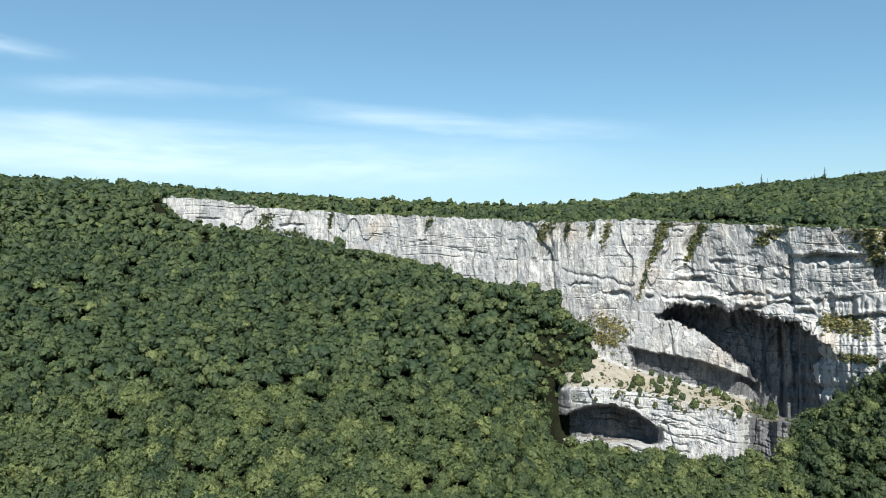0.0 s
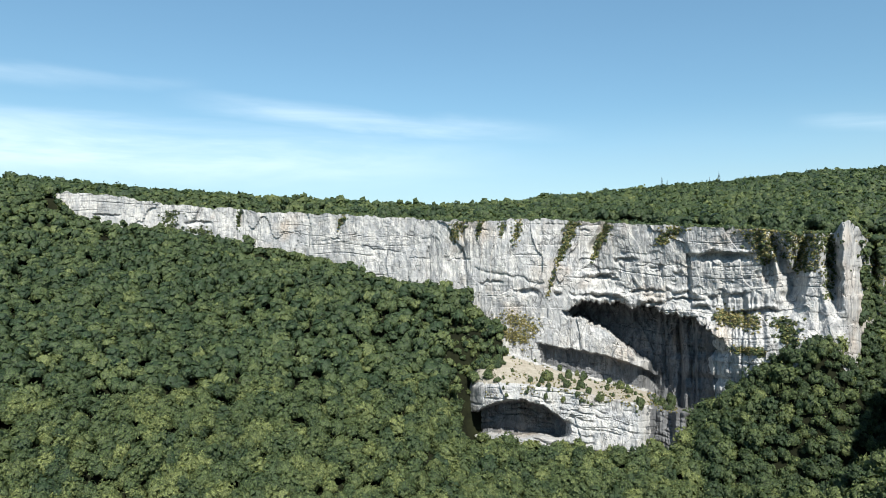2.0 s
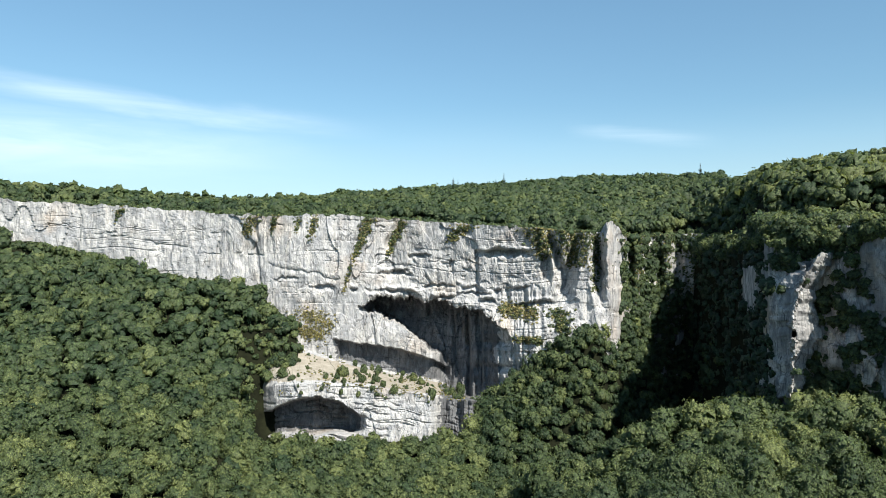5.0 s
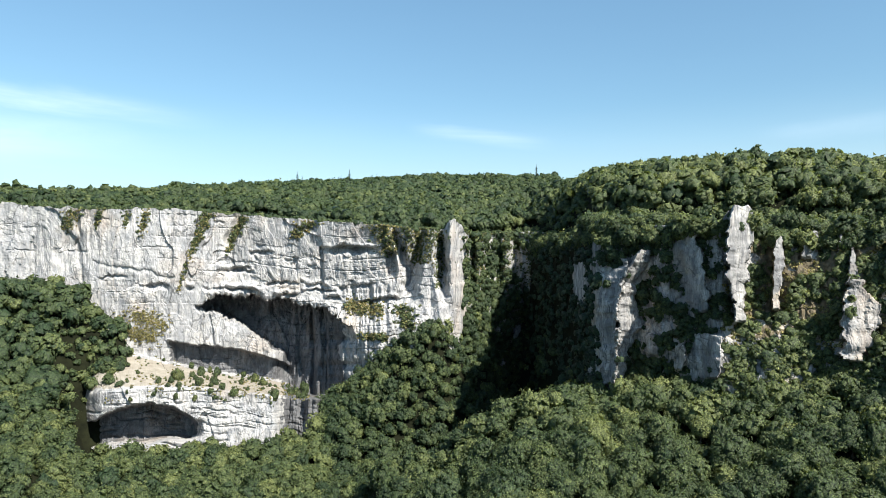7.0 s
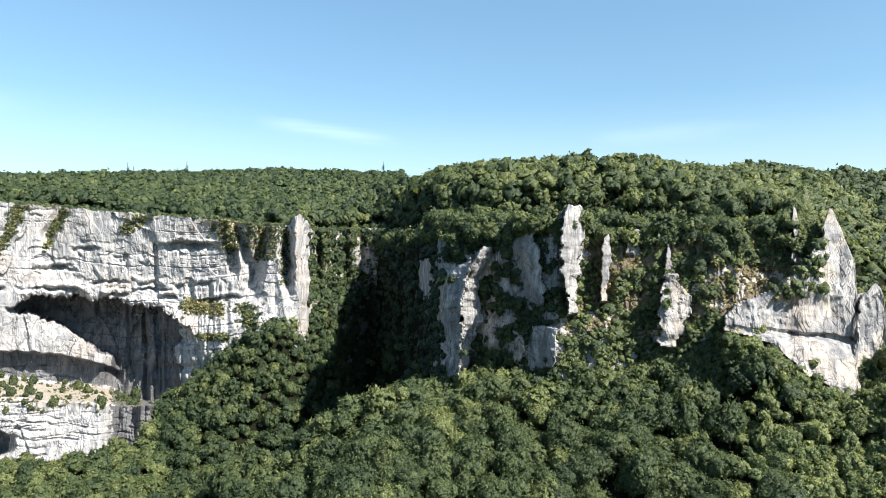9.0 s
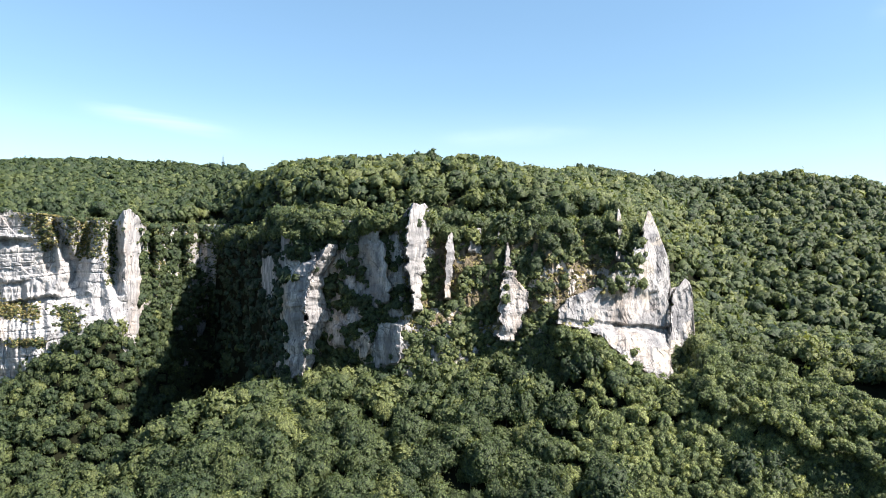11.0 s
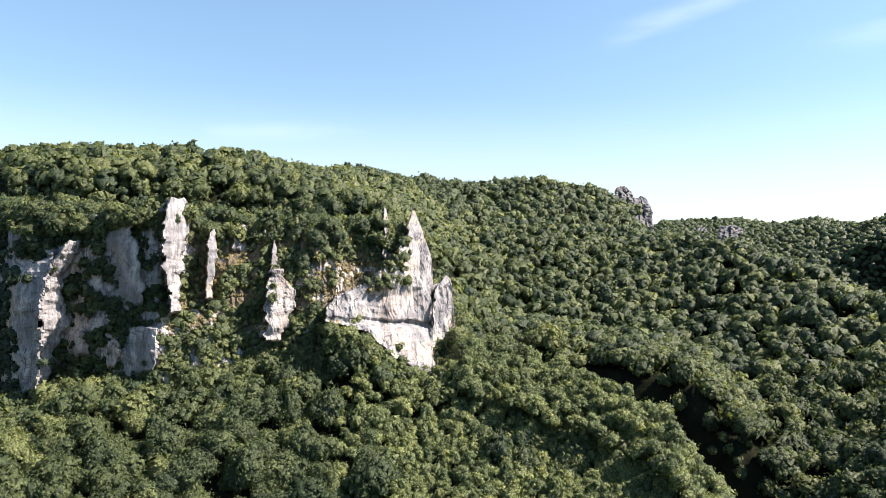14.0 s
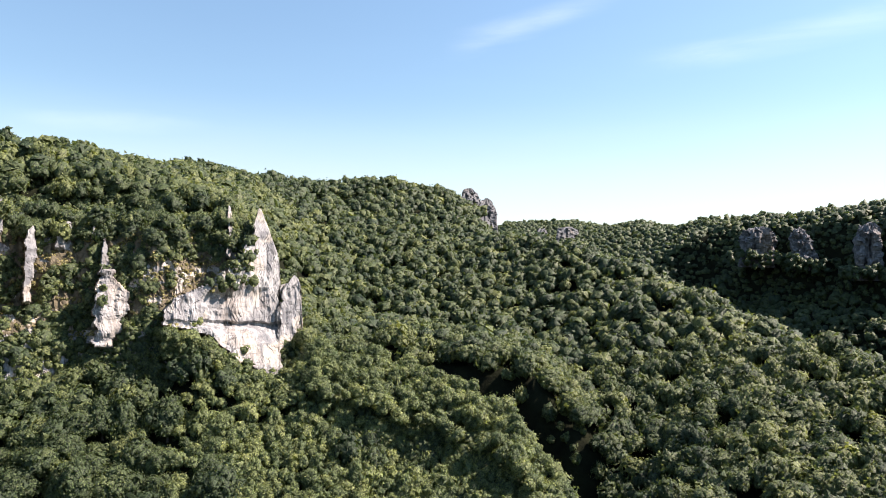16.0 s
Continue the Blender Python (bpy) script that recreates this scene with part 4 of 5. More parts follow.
def crown_of(rng, clumps, sides, size, sprays=0, spray=0.1, tall=1.0, core=1, bosses=11):
    """A billowing crown: limbs' masses (bosses) that carry rounded leaf clumps, loose sprays between them, and an inner
    mass darkened to paint the shade in the gaps.
    """
    boss = rng.normal(size=(bosses, 3))
    boss[:, 2] = np.abs(boss[:, 2]) * 0.9 - 0.3
    boss = unit(boss)
    reach = rng.uniform(0.4, 1.2, bosses)
    wide = rng.uniform(0.88, 1.18, 3) * np.array([1, 1, 0.95])

    def shell(d):
        return 0.56 + 0.52 * (np.clip(d @ boss.T, 0, 1) ** 6 * reach).max(1)

    def over(n, low):
        k = np.arange(n) + 0.5
        up = 1 - k / n * low
        ring = k * 2.39996 + rng.uniform(0, 6.28)
        flat = np.sqrt(np.clip(1 - up ** 2, 0, 1))
        return unit(np.stack([flat * np.cos(ring), flat * np.sin(ring), up], 1) + rng.normal(size=(n, 3)) * 0.45 * (2.0 / n) ** 0.5)

    d = over(clumps, 1.5)
    lump = unit(d + 0.7 * boss[(d @ boss.T).argmax(1)])
    p = d * (shell(d) * rng.uniform(0.86, 1.08, clumps))[:, None]
    n = unit(0.75 * d + 0.35 * lump + np.array([0, 0, 0.3]) + rng.normal(size=d.shape) * 0.22)
    u = unit(np.cross(n, rng.normal(size=n.shape)))
    w = np.cross(n, u)
    s = size * rng.uniform(0.65, 1.35, clumps)
    g = np.arange(sides) / sides * 2 * np.pi
    out = u[:, None] * np.cos(g)[None, :, None] + w[:, None] * np.sin(g)[None, :, None]
    rim = p[:, None] + out * (rng.uniform(0.7, 1.3, (clumps, sides)) * s[:, None])[..., None] - n[:, None] * (rng.uniform(0.3, 0.95, (clumps, sides)) * s[:, None])[..., None]
    apex = np.broadcast_to((p + n * (0.25 * s)[:, None])[:, None], rim.shape)
    tri = np.stack([apex, rim, np.roll(rim, -1, axis=1)], 2).reshape(-1, 3, 3)
    nr = unit(0.75 * n[:, None] + 0.85 * out + 0.25 * rng.normal(size=rim.shape))
    nor = np.stack([np.broadcast_to(n[:, None], rim.shape), nr, np.roll(nr, -1, axis=1)], 2).reshape(-1, 3, 3)
    tone = np.repeat(rng.normal(0, 0.10, clumps), sides)
    if sprays:
        d = over(sprays, 1.5)
        p = d * (shell(d) * rng.uniform(0.9, 1.2, sprays))[:, None]
        n = unit(0.7 * d + np.array([0, 0, 0.3]) + rng.normal(size=d.shape) * 0.6)
        u = unit(np.cross(n, rng.normal(size=n.shape)))
        w = np.cross(n, u)
        q = [p + (u * math.cos(k) + w * math.sin(k)) * (spray * rng.uniform(0.5, 1.4, sprays))[:, None] for k in (0.0, 2.1, 4.2)]
        tri = np.concatenate([tri, np.stack(q, 1)])
        nor = np.concatenate([nor, np.repeat(n[:, None], 3, axis=1)])
        tone = np.concatenate([tone, rng.normal(0.04, 0.12, sprays)])
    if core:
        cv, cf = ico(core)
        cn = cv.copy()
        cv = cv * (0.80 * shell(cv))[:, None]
        # core tone lowered by 0.3: painted shade between the clumps
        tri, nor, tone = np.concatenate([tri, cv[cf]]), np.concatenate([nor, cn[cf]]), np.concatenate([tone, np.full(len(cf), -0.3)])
    lean = rng.normal(0, 0.14, 3) * np.array([1, 1, 0])
    tri = tri * wide + lean * (tri[..., 2:] + 0.5) + np.array([0, 0, 0.55])
    tri[..., 2] *= tall
    return Crown(tri, nor, tone)


def trunk_tris(height, r0, sides=5, limbs=0, rng=None):
    """A tapered trunk, and limbs that leave it."""
    out = []

    def cone(a, b, ra, rb, n):
        a, b = np.array(a, float), np.array(b, float)
        z = (b - a) / np.linalg.norm(b - a)
        u = np.cross(z, [0.3, 0.9, 0.1])
        u /= np.linalg.norm(u)
        w = np.cross(z, u)
        for i in range(n):
            p, q = 2 * math.pi * i / n, 2 * math.pi * (i + 1) / n
            e0, e1 = u * math.cos(p) + w * math.sin(p), u * math.cos(q) + w * math.sin(q)
            out.append([a + e0 * ra, a + e1 * ra, b + e1 * rb])
            out.append([a + e0 * ra, b + e1 * rb, b + e0 * rb])

    cone((0, 0, -1.0), (0.1, 0.05, height), r0, r0 * 0.35, sides)
    for i in range(limbs):
        g = i * 2.4 + rng.uniform(0, 0.6)
        h = height * rng.uniform(0.45, 0.85)
        reach = height * rng.uniform(0.22, 0.34)
        cone((0, 0, h), (reach * math.cos(g), reach * math.sin(g), h + reach * 0.9), r0 * 0.45, r0 * 0.12, 4)
    return np.array(out)


def tri_mesh(name, tri, mats, tint, slots=None, normals=None):
    return mesh_from(name, tri.reshape(-1, 3), np.arange(len(tri) * 3).reshape(-1, 3), mats, tint, soft=normals is not None, slots=slots, normals=normals)


def crown_mesh(name, crown, mat, tone, radius=1.0, lift=0.0):
    return tri_mesh(name, crown.tri * radius + np.array([0, 0, lift]), [mat], np.clip(crown.tone + tone, 0, 1), normals=crown.nor)


rng = np.random.default_rng(7)
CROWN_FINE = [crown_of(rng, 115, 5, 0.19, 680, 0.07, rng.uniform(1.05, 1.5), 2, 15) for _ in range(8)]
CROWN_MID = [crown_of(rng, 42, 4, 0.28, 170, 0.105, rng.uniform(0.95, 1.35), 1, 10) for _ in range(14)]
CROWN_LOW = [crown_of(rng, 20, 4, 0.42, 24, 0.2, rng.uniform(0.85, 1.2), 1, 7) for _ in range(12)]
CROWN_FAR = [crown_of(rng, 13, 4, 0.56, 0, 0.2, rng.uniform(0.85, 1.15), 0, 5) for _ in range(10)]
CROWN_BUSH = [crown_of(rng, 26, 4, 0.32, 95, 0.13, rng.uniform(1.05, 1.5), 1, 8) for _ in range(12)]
CROWN_SCRUB = [crown_of(rng, 12, 4, 0.5, 14, 0.24, rng.uniform(0.95, 1.3), 0, 5) for _ in range(12)]
CROWN_TUFT = [crown_of(rng, 4, 4, 0.6, 6, 0.35, 1.0, 0, 4) for _ in range(6)]


def forest(name, label, places, radii, crowns, mat, rng, tone=(0.42, 0.26)):
    """Many trees nobody could count, as one mesh."""
    blocks, tints, normals = [], [], []
    kinds = rng.integers(0, len(crowns), len(places))
    for k, crown in enumerate(crowns):
        sel = np.nonzero(kinds == k)[0]
        if not len(sel):
            continue
        ang = rng.uniform(0, 2 * np.pi, len(sel))
        ca, sa = np.cos(ang)[:, None, None], np.sin(ang)[:, None, None]

        def turned(t):
            return np.stack([t[..., 0] * ca - t[..., 1] * sa, t[..., 0] * sa + t[..., 1] * ca, np.broadcast_to(t[..., 2], t.shape[:-1]) + 0 * ca], -1)

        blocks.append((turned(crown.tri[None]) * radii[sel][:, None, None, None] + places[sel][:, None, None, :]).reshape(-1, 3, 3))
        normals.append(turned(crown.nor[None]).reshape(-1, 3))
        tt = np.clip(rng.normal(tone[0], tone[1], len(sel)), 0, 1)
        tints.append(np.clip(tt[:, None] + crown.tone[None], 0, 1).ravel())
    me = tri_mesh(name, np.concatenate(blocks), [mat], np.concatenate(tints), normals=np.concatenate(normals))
    return tagged(new(name, me), label, "forest", kind="stuff")


def scatter(rng, r0, r1, a0, a1, spacing):
    """Jittered places in a sector of the plan."""
    m = r1 + spacing
    g = np.arange(-m, m, spacing)
    x, y = np.meshgrid(g, g)
    x = x + (np.arange(len(g)) % 2)[:, None] * spacing / 2 + rng.uniform(-0.36, 0.36, x.shape) * spacing
    y = y + rng.uniform(-0.36, 0.36, y.shape) * spacing
    x, y = x.ravel(), y.ravel()
    r, a = np.hypot(x, y), np.degrees(np.arctan2(x, y))
    k = (r > r0) & (r < r1) & (a > a0) & (a < a1)
    return x[k] + EYE.x, y[k] + EYE.y


def steepness(x, y):
    h = 2.5
    return np.hypot(ground_z(x + h, y) - ground_z(x - h, y), ground_z(x, y + h) - ground_z(x, y - h)) / (2 * h)


GULLY_CREST = [(82, -6.6), (84.1, -7.0), (86.8, -7.4), (88.7, -8.1), (91.4, -9.0), (94.2, -9.9), (97, -11.0), (98.8, -12.3), (100, -14.6), (102, -16.7), (103, -18.3), (104, -20.5)]
GULLY_R = [(82, 280), (88, 278), (93, 270), (97.6, 256), (100, 242), (103, 224), (104, 216)]
GULLY_FAR = [(82, 290), (85, 312), (88, 318), (93, 313), (97.6, 305), (100, 294), (103, 277), (105, 262)]


def bare(x, y):
    """Where rock leaves no room for trees: the wall and its bench; and the gully, left open so that its near-black
    floor paints its shade.
    """
    r, a = np.hypot(x - EYE.x, y - EYE.y), np.degrees(np.arctan2(x - EYE.x, y - EYE.y))
    wall = curve_at(a, WALL_R)
    on = (a > -22.2) & (a < 41) & (r > wall - 1) & (r < wall + 24)
    spur = (a > 45) & (a < 81) & (r > curve_at(a, SPUR_R) - 3) & (r < curve_at(a, SPUR_R) + 28)
    bench = ((a > 12.3) & (a < 26.0) & (r > 378 - 4 * np.sin(a)) & (r < 455)) | ((a > 8.4) & (a < 12.5) & (r > 381) & (r < 416))
    # no trees here: the near-black floor stands in for the gully's shade
    gully = (a > 84.5) & (a < 105) & (r > curve_at(a, GULLY_R) + 3) & (r < curve_at(a, GULLY_FAR))
    before = (a > 75.6) & (a < 80.9) & (r > 265) & (r < 300)
    return on | bench | spur | before | gully


HIGHEST = np.degrees(np.arctan2(RELIEF + 8, np.maximum(R_AXIS, 1)))
HIGHEST = np.maximum.accumulate(HIGHEST, axis=1)


def unseen(x, y, z):
    """Trees well behind a crest, where a thinner wood will do."""
    r, a = np.hypot(x - EYE.x, y - EYE.y), np.degrees(np.arctan2(x - EYE.x, y - EYE.y))
    i = np.clip(np.searchsorted(AZ_AXIS, a) - 1, 0, len(AZ_AXIS) - 2)
    s = (a - AZ_AXIS[i]) / (AZ_AXIS[i + 1] - AZ_AXIS[i])
    j = np.clip(np.searchsorted(R_AXIS, r - 14) - 1, 0, len(R_AXIS) - 1)
    crest = np.minimum(HIGHEST[i, j], HIGHEST[i + 1, j]) * 0.5 + 0.5 * (HIGHEST[i, j] * (1 - s) + HIGHEST[i + 1, j] * s)
    return np.degrees(np.arctan2(z + 13 - EYE.z, r)) < crest - np.where((a > 83) & (a < 106) & (r < 420), 1.8, 0.25)


def plant(r0, r1, a0, a1, spacing, rad, rng, share=0.12):
    x, y = scatter(rng, r0, r1, a0, a1, spacing)
    k = ~bare(x, y)
    x, y = x[k], y[k]
    z = ground_z(x, y)
    k = ~unseen(x, y, z) | (rng.uniform(0, 1, len(x)) < share)
    x, y, z = x[k], y[k], z[k]
    st = steepness(x, y)
    rr = rng.uniform(rad[0], rad[1], len(x)) * np.where(st > 1.4, 0.62, 1.0)
    lift = np.where(st > 1.4, -rr * 0.3, 10.6 - rr * 1.55 + rng.normal(0, 1.1, len(x)))
    return np.stack([x, y, z + lift], 1), rr


rng = np.random.default_rng(11)
places, radii = plant(300, 440, 26.5, 41, 6.4, (3.4, 6.4), rng)
# low tone: shadow over the ravine mouth is put into the leaf colour
forest("ravine_mouth_forest", "broadleaf wood at the mouth of a ravine, its green lowered for shade", places, radii, CROWN_MID, LEAF, rng, (0.24, 0.22))
places, radii = plant(300, 385, -36, 26.5, 6.1, (3.9, 6.6), rng)
forest("slope_forest", "dense green beech and oak wood on the valley side", places, radii, CROWN_MID, LEAF, rng, (0.52, 0.25))
places, radii = plant(385, 560, -36, 26.5, 6.0, (3.8, 6.4), rng)
forest("upper_slope_forest", "dense green beech and oak wood high on the valley side", places, radii, CROWN_LOW, LEAF, rng, (0.27, 0.22))
places, radii = plant(440, 560, 26.5, 41, 6.0, (3.8, 6.4), rng)
forest("rim_wood", "green broadleaf wood behind the rim of the cliff", places, radii, CROWN_LOW, LEAF, rng, (0.34, 0.22))
places, radii = plant(560, 640, -36, 41, 6.5, (2.8, 5.6), rng)
forest("crest_forest", "dense green beech and oak wood along the valley's crest", places, radii, CROWN_FAR, LEAF, rng, (0.36, 0.18))
places, radii = plant(262, 350, 41, 83, 6.6, (3.9, 6.9), rng)
forest("spur_forest", "dense green broadleaf wood on a rocky spur", places, radii, CROWN_MID, LEAF, rng, (0.5, 0.26))
places, radii = plant(350, 520, 41, 83, 6.6, (3.9, 6.9), rng)
forest("upper_spur_forest", "dense green broadleaf wood on the top of a rocky spur", places, radii, CROWN_LOW, LEAF, rng, (0.58, 0.26))
places, radii = plant(240, 345, 83, 129, 7.2, (4.2, 7.0), rng)
forest("hill_forest", "dense green broadleaf wood on a round hill", places, radii, CROWN_MID, LEAF, rng, (0.5, 0.26))
places, radii = plant(345, 560, 83, 129, 7.2, (4.2, 7.0), rng)
forest("upper_hill_forest", "dense green broadleaf wood on the upper hill", places, radii, CROWN_LOW, LEAF, rng, (0.42, 0.25))
places, radii = plant(640, 900, -38, 41, 9.0, (4.4, 8.2), rng)
forest("plateau_forest", "green broadleaf wood on the plateau", places, radii, CROWN_SCRUB, LEAF, rng, (0.24, 0.16))
places, radii = plant(520, 760, 41, 83, 8.5, (4.4, 6.2), rng)
forest("plateau_forest", "green broadleaf wood on the plateau behind a spur", places, radii, CROWN_LOW, LEAF, rng, (0.28, 0.16))
places, radii = plant(560, 780, 83, 129, 8.5, (4.4, 6.2), rng)
forest("back_forest", "green broadleaf wood on the hill behind", places, radii, CROWN_LOW, LEAF, rng, (0.4, 0.22))
places, radii = plant(780, 1620, 92, 130, 10.5, (5.2, 7.6), rng)
forest("distant_forest", "distant wooded ridges", places, radii, CROWN_FAR, LEAF, rng, (0.3, 0.14))



def rim_trees(rng):
    """Trees along the edge of the wall's top."""
    n = 700
    a = rng.uniform(-21.8, 42, n)
    e = curve_at(a, WALL_TOP)
    r = wall_depth(a, e - 0.2)[0] + 1.5 + rng.uniform(0, 1, n) ** 1.3 * 24
    rr = rng.uniform(1.6, 4.2, n) * np.clip(0.45 + (r - curve_at(a, WALL_R)) / 22, 0.4, 1)
    z = EYE.z + curve_at(a, WALL_R) * np.tan(np.radians(e)) - rr * 0.6
    return np.stack([EYE.x + r * np.sin(np.radians(a)), EYE.y + r * np.cos(np.radians(a)), z], 1), rr


places, radii = rim_trees(rng)
forest("rim_forest", "broadleaf trees along the rim of the cliff", places, radii, CROWN_SCRUB, LEAF, rng, (0.36, 0.18))


def steep_growth(rng, r0, r1, a0, a1, spacing, rad, least, anywhere=False):
    """Small trees and shrubs that cling to ground too steep for the wood."""
    x, y = scatter(rng, r0, r1, a0, a1, spacing)
    k = (steepness(x, y) > least) & (anywhere | ~bare(x, y))
    x, y = x[k], y[k]
    keep = fbm(x / 9, y / 9, 0.0, 2, 77) > -0.8
    x, y = x[keep], y[keep]
    rr = rng.uniform(rad[0], rad[1], len(x))
    return np.stack([x, y, ground_z(x, y) - rr * 0.2], 1), rr


places, radii = steep_growth(rng, 290, 500, 38, 47.5, 3.6, (1.8, 3.8), 0.6)
# dark tone here paints the ravine's shade into the leaves
forest("ravine_scrub", "green shrubs and small trees on the steep sides of a ravine", places, radii, CROWN_SCRUB, LEAF, rng, (0.16, 0.14))


def on_spur(a, e):
    r, proud = spur_depth(a, e)
    return np.stack([EYE.x + r * np.sin(np.radians(a)), EYE.y + r * np.cos(np.radians(a)), EYE.z + r * np.tan(np.radians(e))], -1), proud


n = 4900
a = rng.uniform(43.2, 80.8, n)
a[:300] = rng.uniform(43.2, 48.6, 300)
e = curve_at(a, SPUR_FOOT) + (curve_at(a, SPUR_TOP) - curve_at(a, SPUR_FOOT)) * rng.uniform(0.0, 1.0, n)
places, proud = on_spur(a, e)
cover = fbm(a * 0.9, e * 0.8, 0.0, 3, 261) + 0.25 + 0.2 * smooth(0.5, 2.0, e) + 0.4 * smooth(69, 70.5, a) * (1 - smooth(74, 75, a)) * smooth(-1.5, -0.5, e) - 0.3 * smooth(70, 74, a) - 0.2 * smooth(60, 63, a) * (1 - smooth(75, 77, a)) * smooth(-5, -3, e) + 1.6 * (1 - smooth(48.0, 48.8, a)) + 2.0 * smooth(69.5, 70.5, a) * (1 - smooth(74.5, 76, a)) * (1 - smooth(-6.2, -5.8, e)) - 0.45 * smooth(68.5, 70, a) * (1 - smooth(73.5, 75, a)) * smooth(-4.5, -3.5, e) + 0.6 * (1 - smooth(-8.5, -6.0, e))
proud = np.where((a > 74) & (a < 76.9 + 0.3 * rng.normal(size=n)) & (e > -3) & (rng.uniform(0, 1, n) < 0.7), 0, proud)
proud = np.where((a > 70) & (a < 79) & (e < curve_at(a, TOWER_FOOT) + 0.25 * rng.normal(size=n)), 0, proud)
fringe = rng.uniform(0, 1, n)
k = ((proud < 0.2 + 0.4 * fringe ** 4) | (fringe > 0.985)) & (cover > 0) & ((a < 76.8) | (proud < 0.1))
radii = rng.uniform(1.1, 3.0, n) * np.where(rng.uniform(0, 1, n) < 0.15, 1.35, 1.0)
places[:, 2] -= radii * 0.55
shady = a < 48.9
east = np.arange(-21.8, 6.5, 0.09)
dist = curve_at(east, WALL_R) + rng.uniform(-7, 3, len(east))
foot = np.stack([EYE.x + dist * np.sin(np.radians(east)), EYE.y + dist * np.cos(np.radians(east)), EYE.z + dist * np.tan(np.radians(curve_at(east, WALL_FOOT) - 0.15))], 1)
foot_r = rng.uniform(1.8, 4.2, len(east))
foot[:, 2] -= foot_r * 0.6
forest("wall_foot_wood", "green trees along the foot of the cliff", foot, foot_r, CROWN_SCRUB, LEAF, rng, (0.4, 0.24))
forest("crag_scrub", "green shrubs and small trees clinging to the rocky spur", places[k & ~shady & (a > 58)], radii[k & ~shady & (a > 58)], CROWN_SCRUB, LEAF, rng, (0.55, 0.24))
# same scrub with a lower tone, which paints the shade between the pillars
forest("pillar_scrub", "shrubs between limestone pillars, their green darkened for shade", places[k & ~shady & (a <= 58)], radii[k & ~shady & (a <= 58)], CROWN_SCRUB, LEAF, rng, (0.15, 0.2))
# near-black leaves put the flank's shade into the colour
forest("shaded_bank_scrub", "shrubs on the flank of a spur, coloured near-black for its shade", places[k & shady], radii[k & shady], CROWN_SCRUB, LEAF_DARK, rng, (0.4, 0.3))
k = (proud < 0.35 + 0.6 * fringe ** 4) & (cover < 0.35) & (a > 58)
forest("spur_grass", "brown and yellow grass on the steep rocky spur", places[k], radii[k] * 0.5, CROWN_TUFT, GRASS, rng, (0.35, 0.25))


places, radii = steep_growth(rng, 318, 375, 46, 80, 3.6, (2.0, 3.8), 0.5, True)
forest("spur_top_scrub", "green trees and shrubs at the steep edge of the spur's wood", places, radii, CROWN_LOW, LEAF, rng, (0.55, 0.24))


def spur_rim(rng):
    """Trees that crowd to the top of the spur's face."""
    n = 480
    a = rng.uniform(44, 77, n)
    e = curve_at(a, SPUR_TOP)
    k = (e < 2.75) | (rng.uniform(0, 1, n) < 0.1)
    a, e = a[k], np.minimum(e[k], 2.4) - rng.uniform(-0.5, 1.1, k.sum())
    r = spur_depth(a, e)[0] + rng.uniform(-2, 20, len(a))
    rr = rng.uniform(2.8, 5.6, len(a))
    return np.stack([EYE.x + r * np.sin(np.radians(a)), EYE.y + r * np.cos(np.radians(a)), EYE.z + r * np.tan(np.radians(e)) - rr * 0.6], 1), rr


places, radii = spur_rim(rng)
forest("spur_rim_forest", "green trees along the top of the rocky spur", places, radii, CROWN_MID, LEAF, rng, (0.52, 0.24))
places, radii = steep_growth(rng, 258, 296, 73.5, 82, 3.3, (1.3, 2.5), 0.0, True)
forest("tower_foot_scrub", "low green scrub at the foot of a rock tower", places, radii, CROWN_LOW, LEAF_PALE, rng, (0.6, 0.22))
a = rng.uniform(70.2, 78.6, 240)
low = curve_at(a, TOWER_FOOT)
radii = rng.uniform(1.3, 2.6, 240)
dist = spur_depth(a, low + 0.5)[0] - rng.uniform(0.5, 4.5, 240)
e = low - 0.1 - 1.9 * rng.uniform(0, 1, 240) ** 1.3
places = np.stack([EYE.x + dist * np.sin(np.radians(a)), EYE.y + dist * np.cos(np.radians(a)), EYE.z + dist * np.tan(np.radians(e)) - radii * 1.5], 1)
forest("tower_foot_wood", "pale green bushes against the foot of a rock tower", places, radii, CROWN_BUSH, LEAF_PALE, rng, (0.42, 0.25))
a = rng.uniform(6.4, 9.3, 90)
dist = rng.uniform(388, 402, 90)
radii = rng.uniform(1.6, 3.0, 90)
e = rng.uniform(-13.4, -9.6, 90)
places = np.stack([EYE.x + dist * np.sin(np.radians(a)), EYE.y + dist * np.cos(np.radians(a)), EYE.z + dist * np.tan(np.radians(e)) - radii * 1.5], 1)
k = a < 8.3 + 0.25 * rng.normal(size=90) + 0.9 * smooth(-12.6, -13.4, e)
forest("cave_side_wood", "green bushes beside the mouth of a shallow cave", places[k], radii[k], CROWN_BUSH, LEAF, rng, (0.42, 0.25))
places, radii = steep_growth(rng, 338, 440, 26.5, 41, 3.7, (2.0, 4.4), 0.12, True)
places[:, 2] += rng.uniform(-1, 5, len(places))
k = np.hypot(places[:, 0] - EYE.x, places[:, 1] - EYE.y) < curve_at(np.degrees(np.arctan2(places[:, 0], places[:, 1])), WALL_R) - 2
# tone kept low to carry the bank's shade in the leaves
forest("foot_wood", "green trees on the steep bank below the cliff", places[k], radii[k], CROWN_BUSH, LEAF, rng, (0.3, 0.26))
places, radii = steep_growth(rng, 350, 470, 4, 12, 3.4, (1.7, 3.4), 0.35)
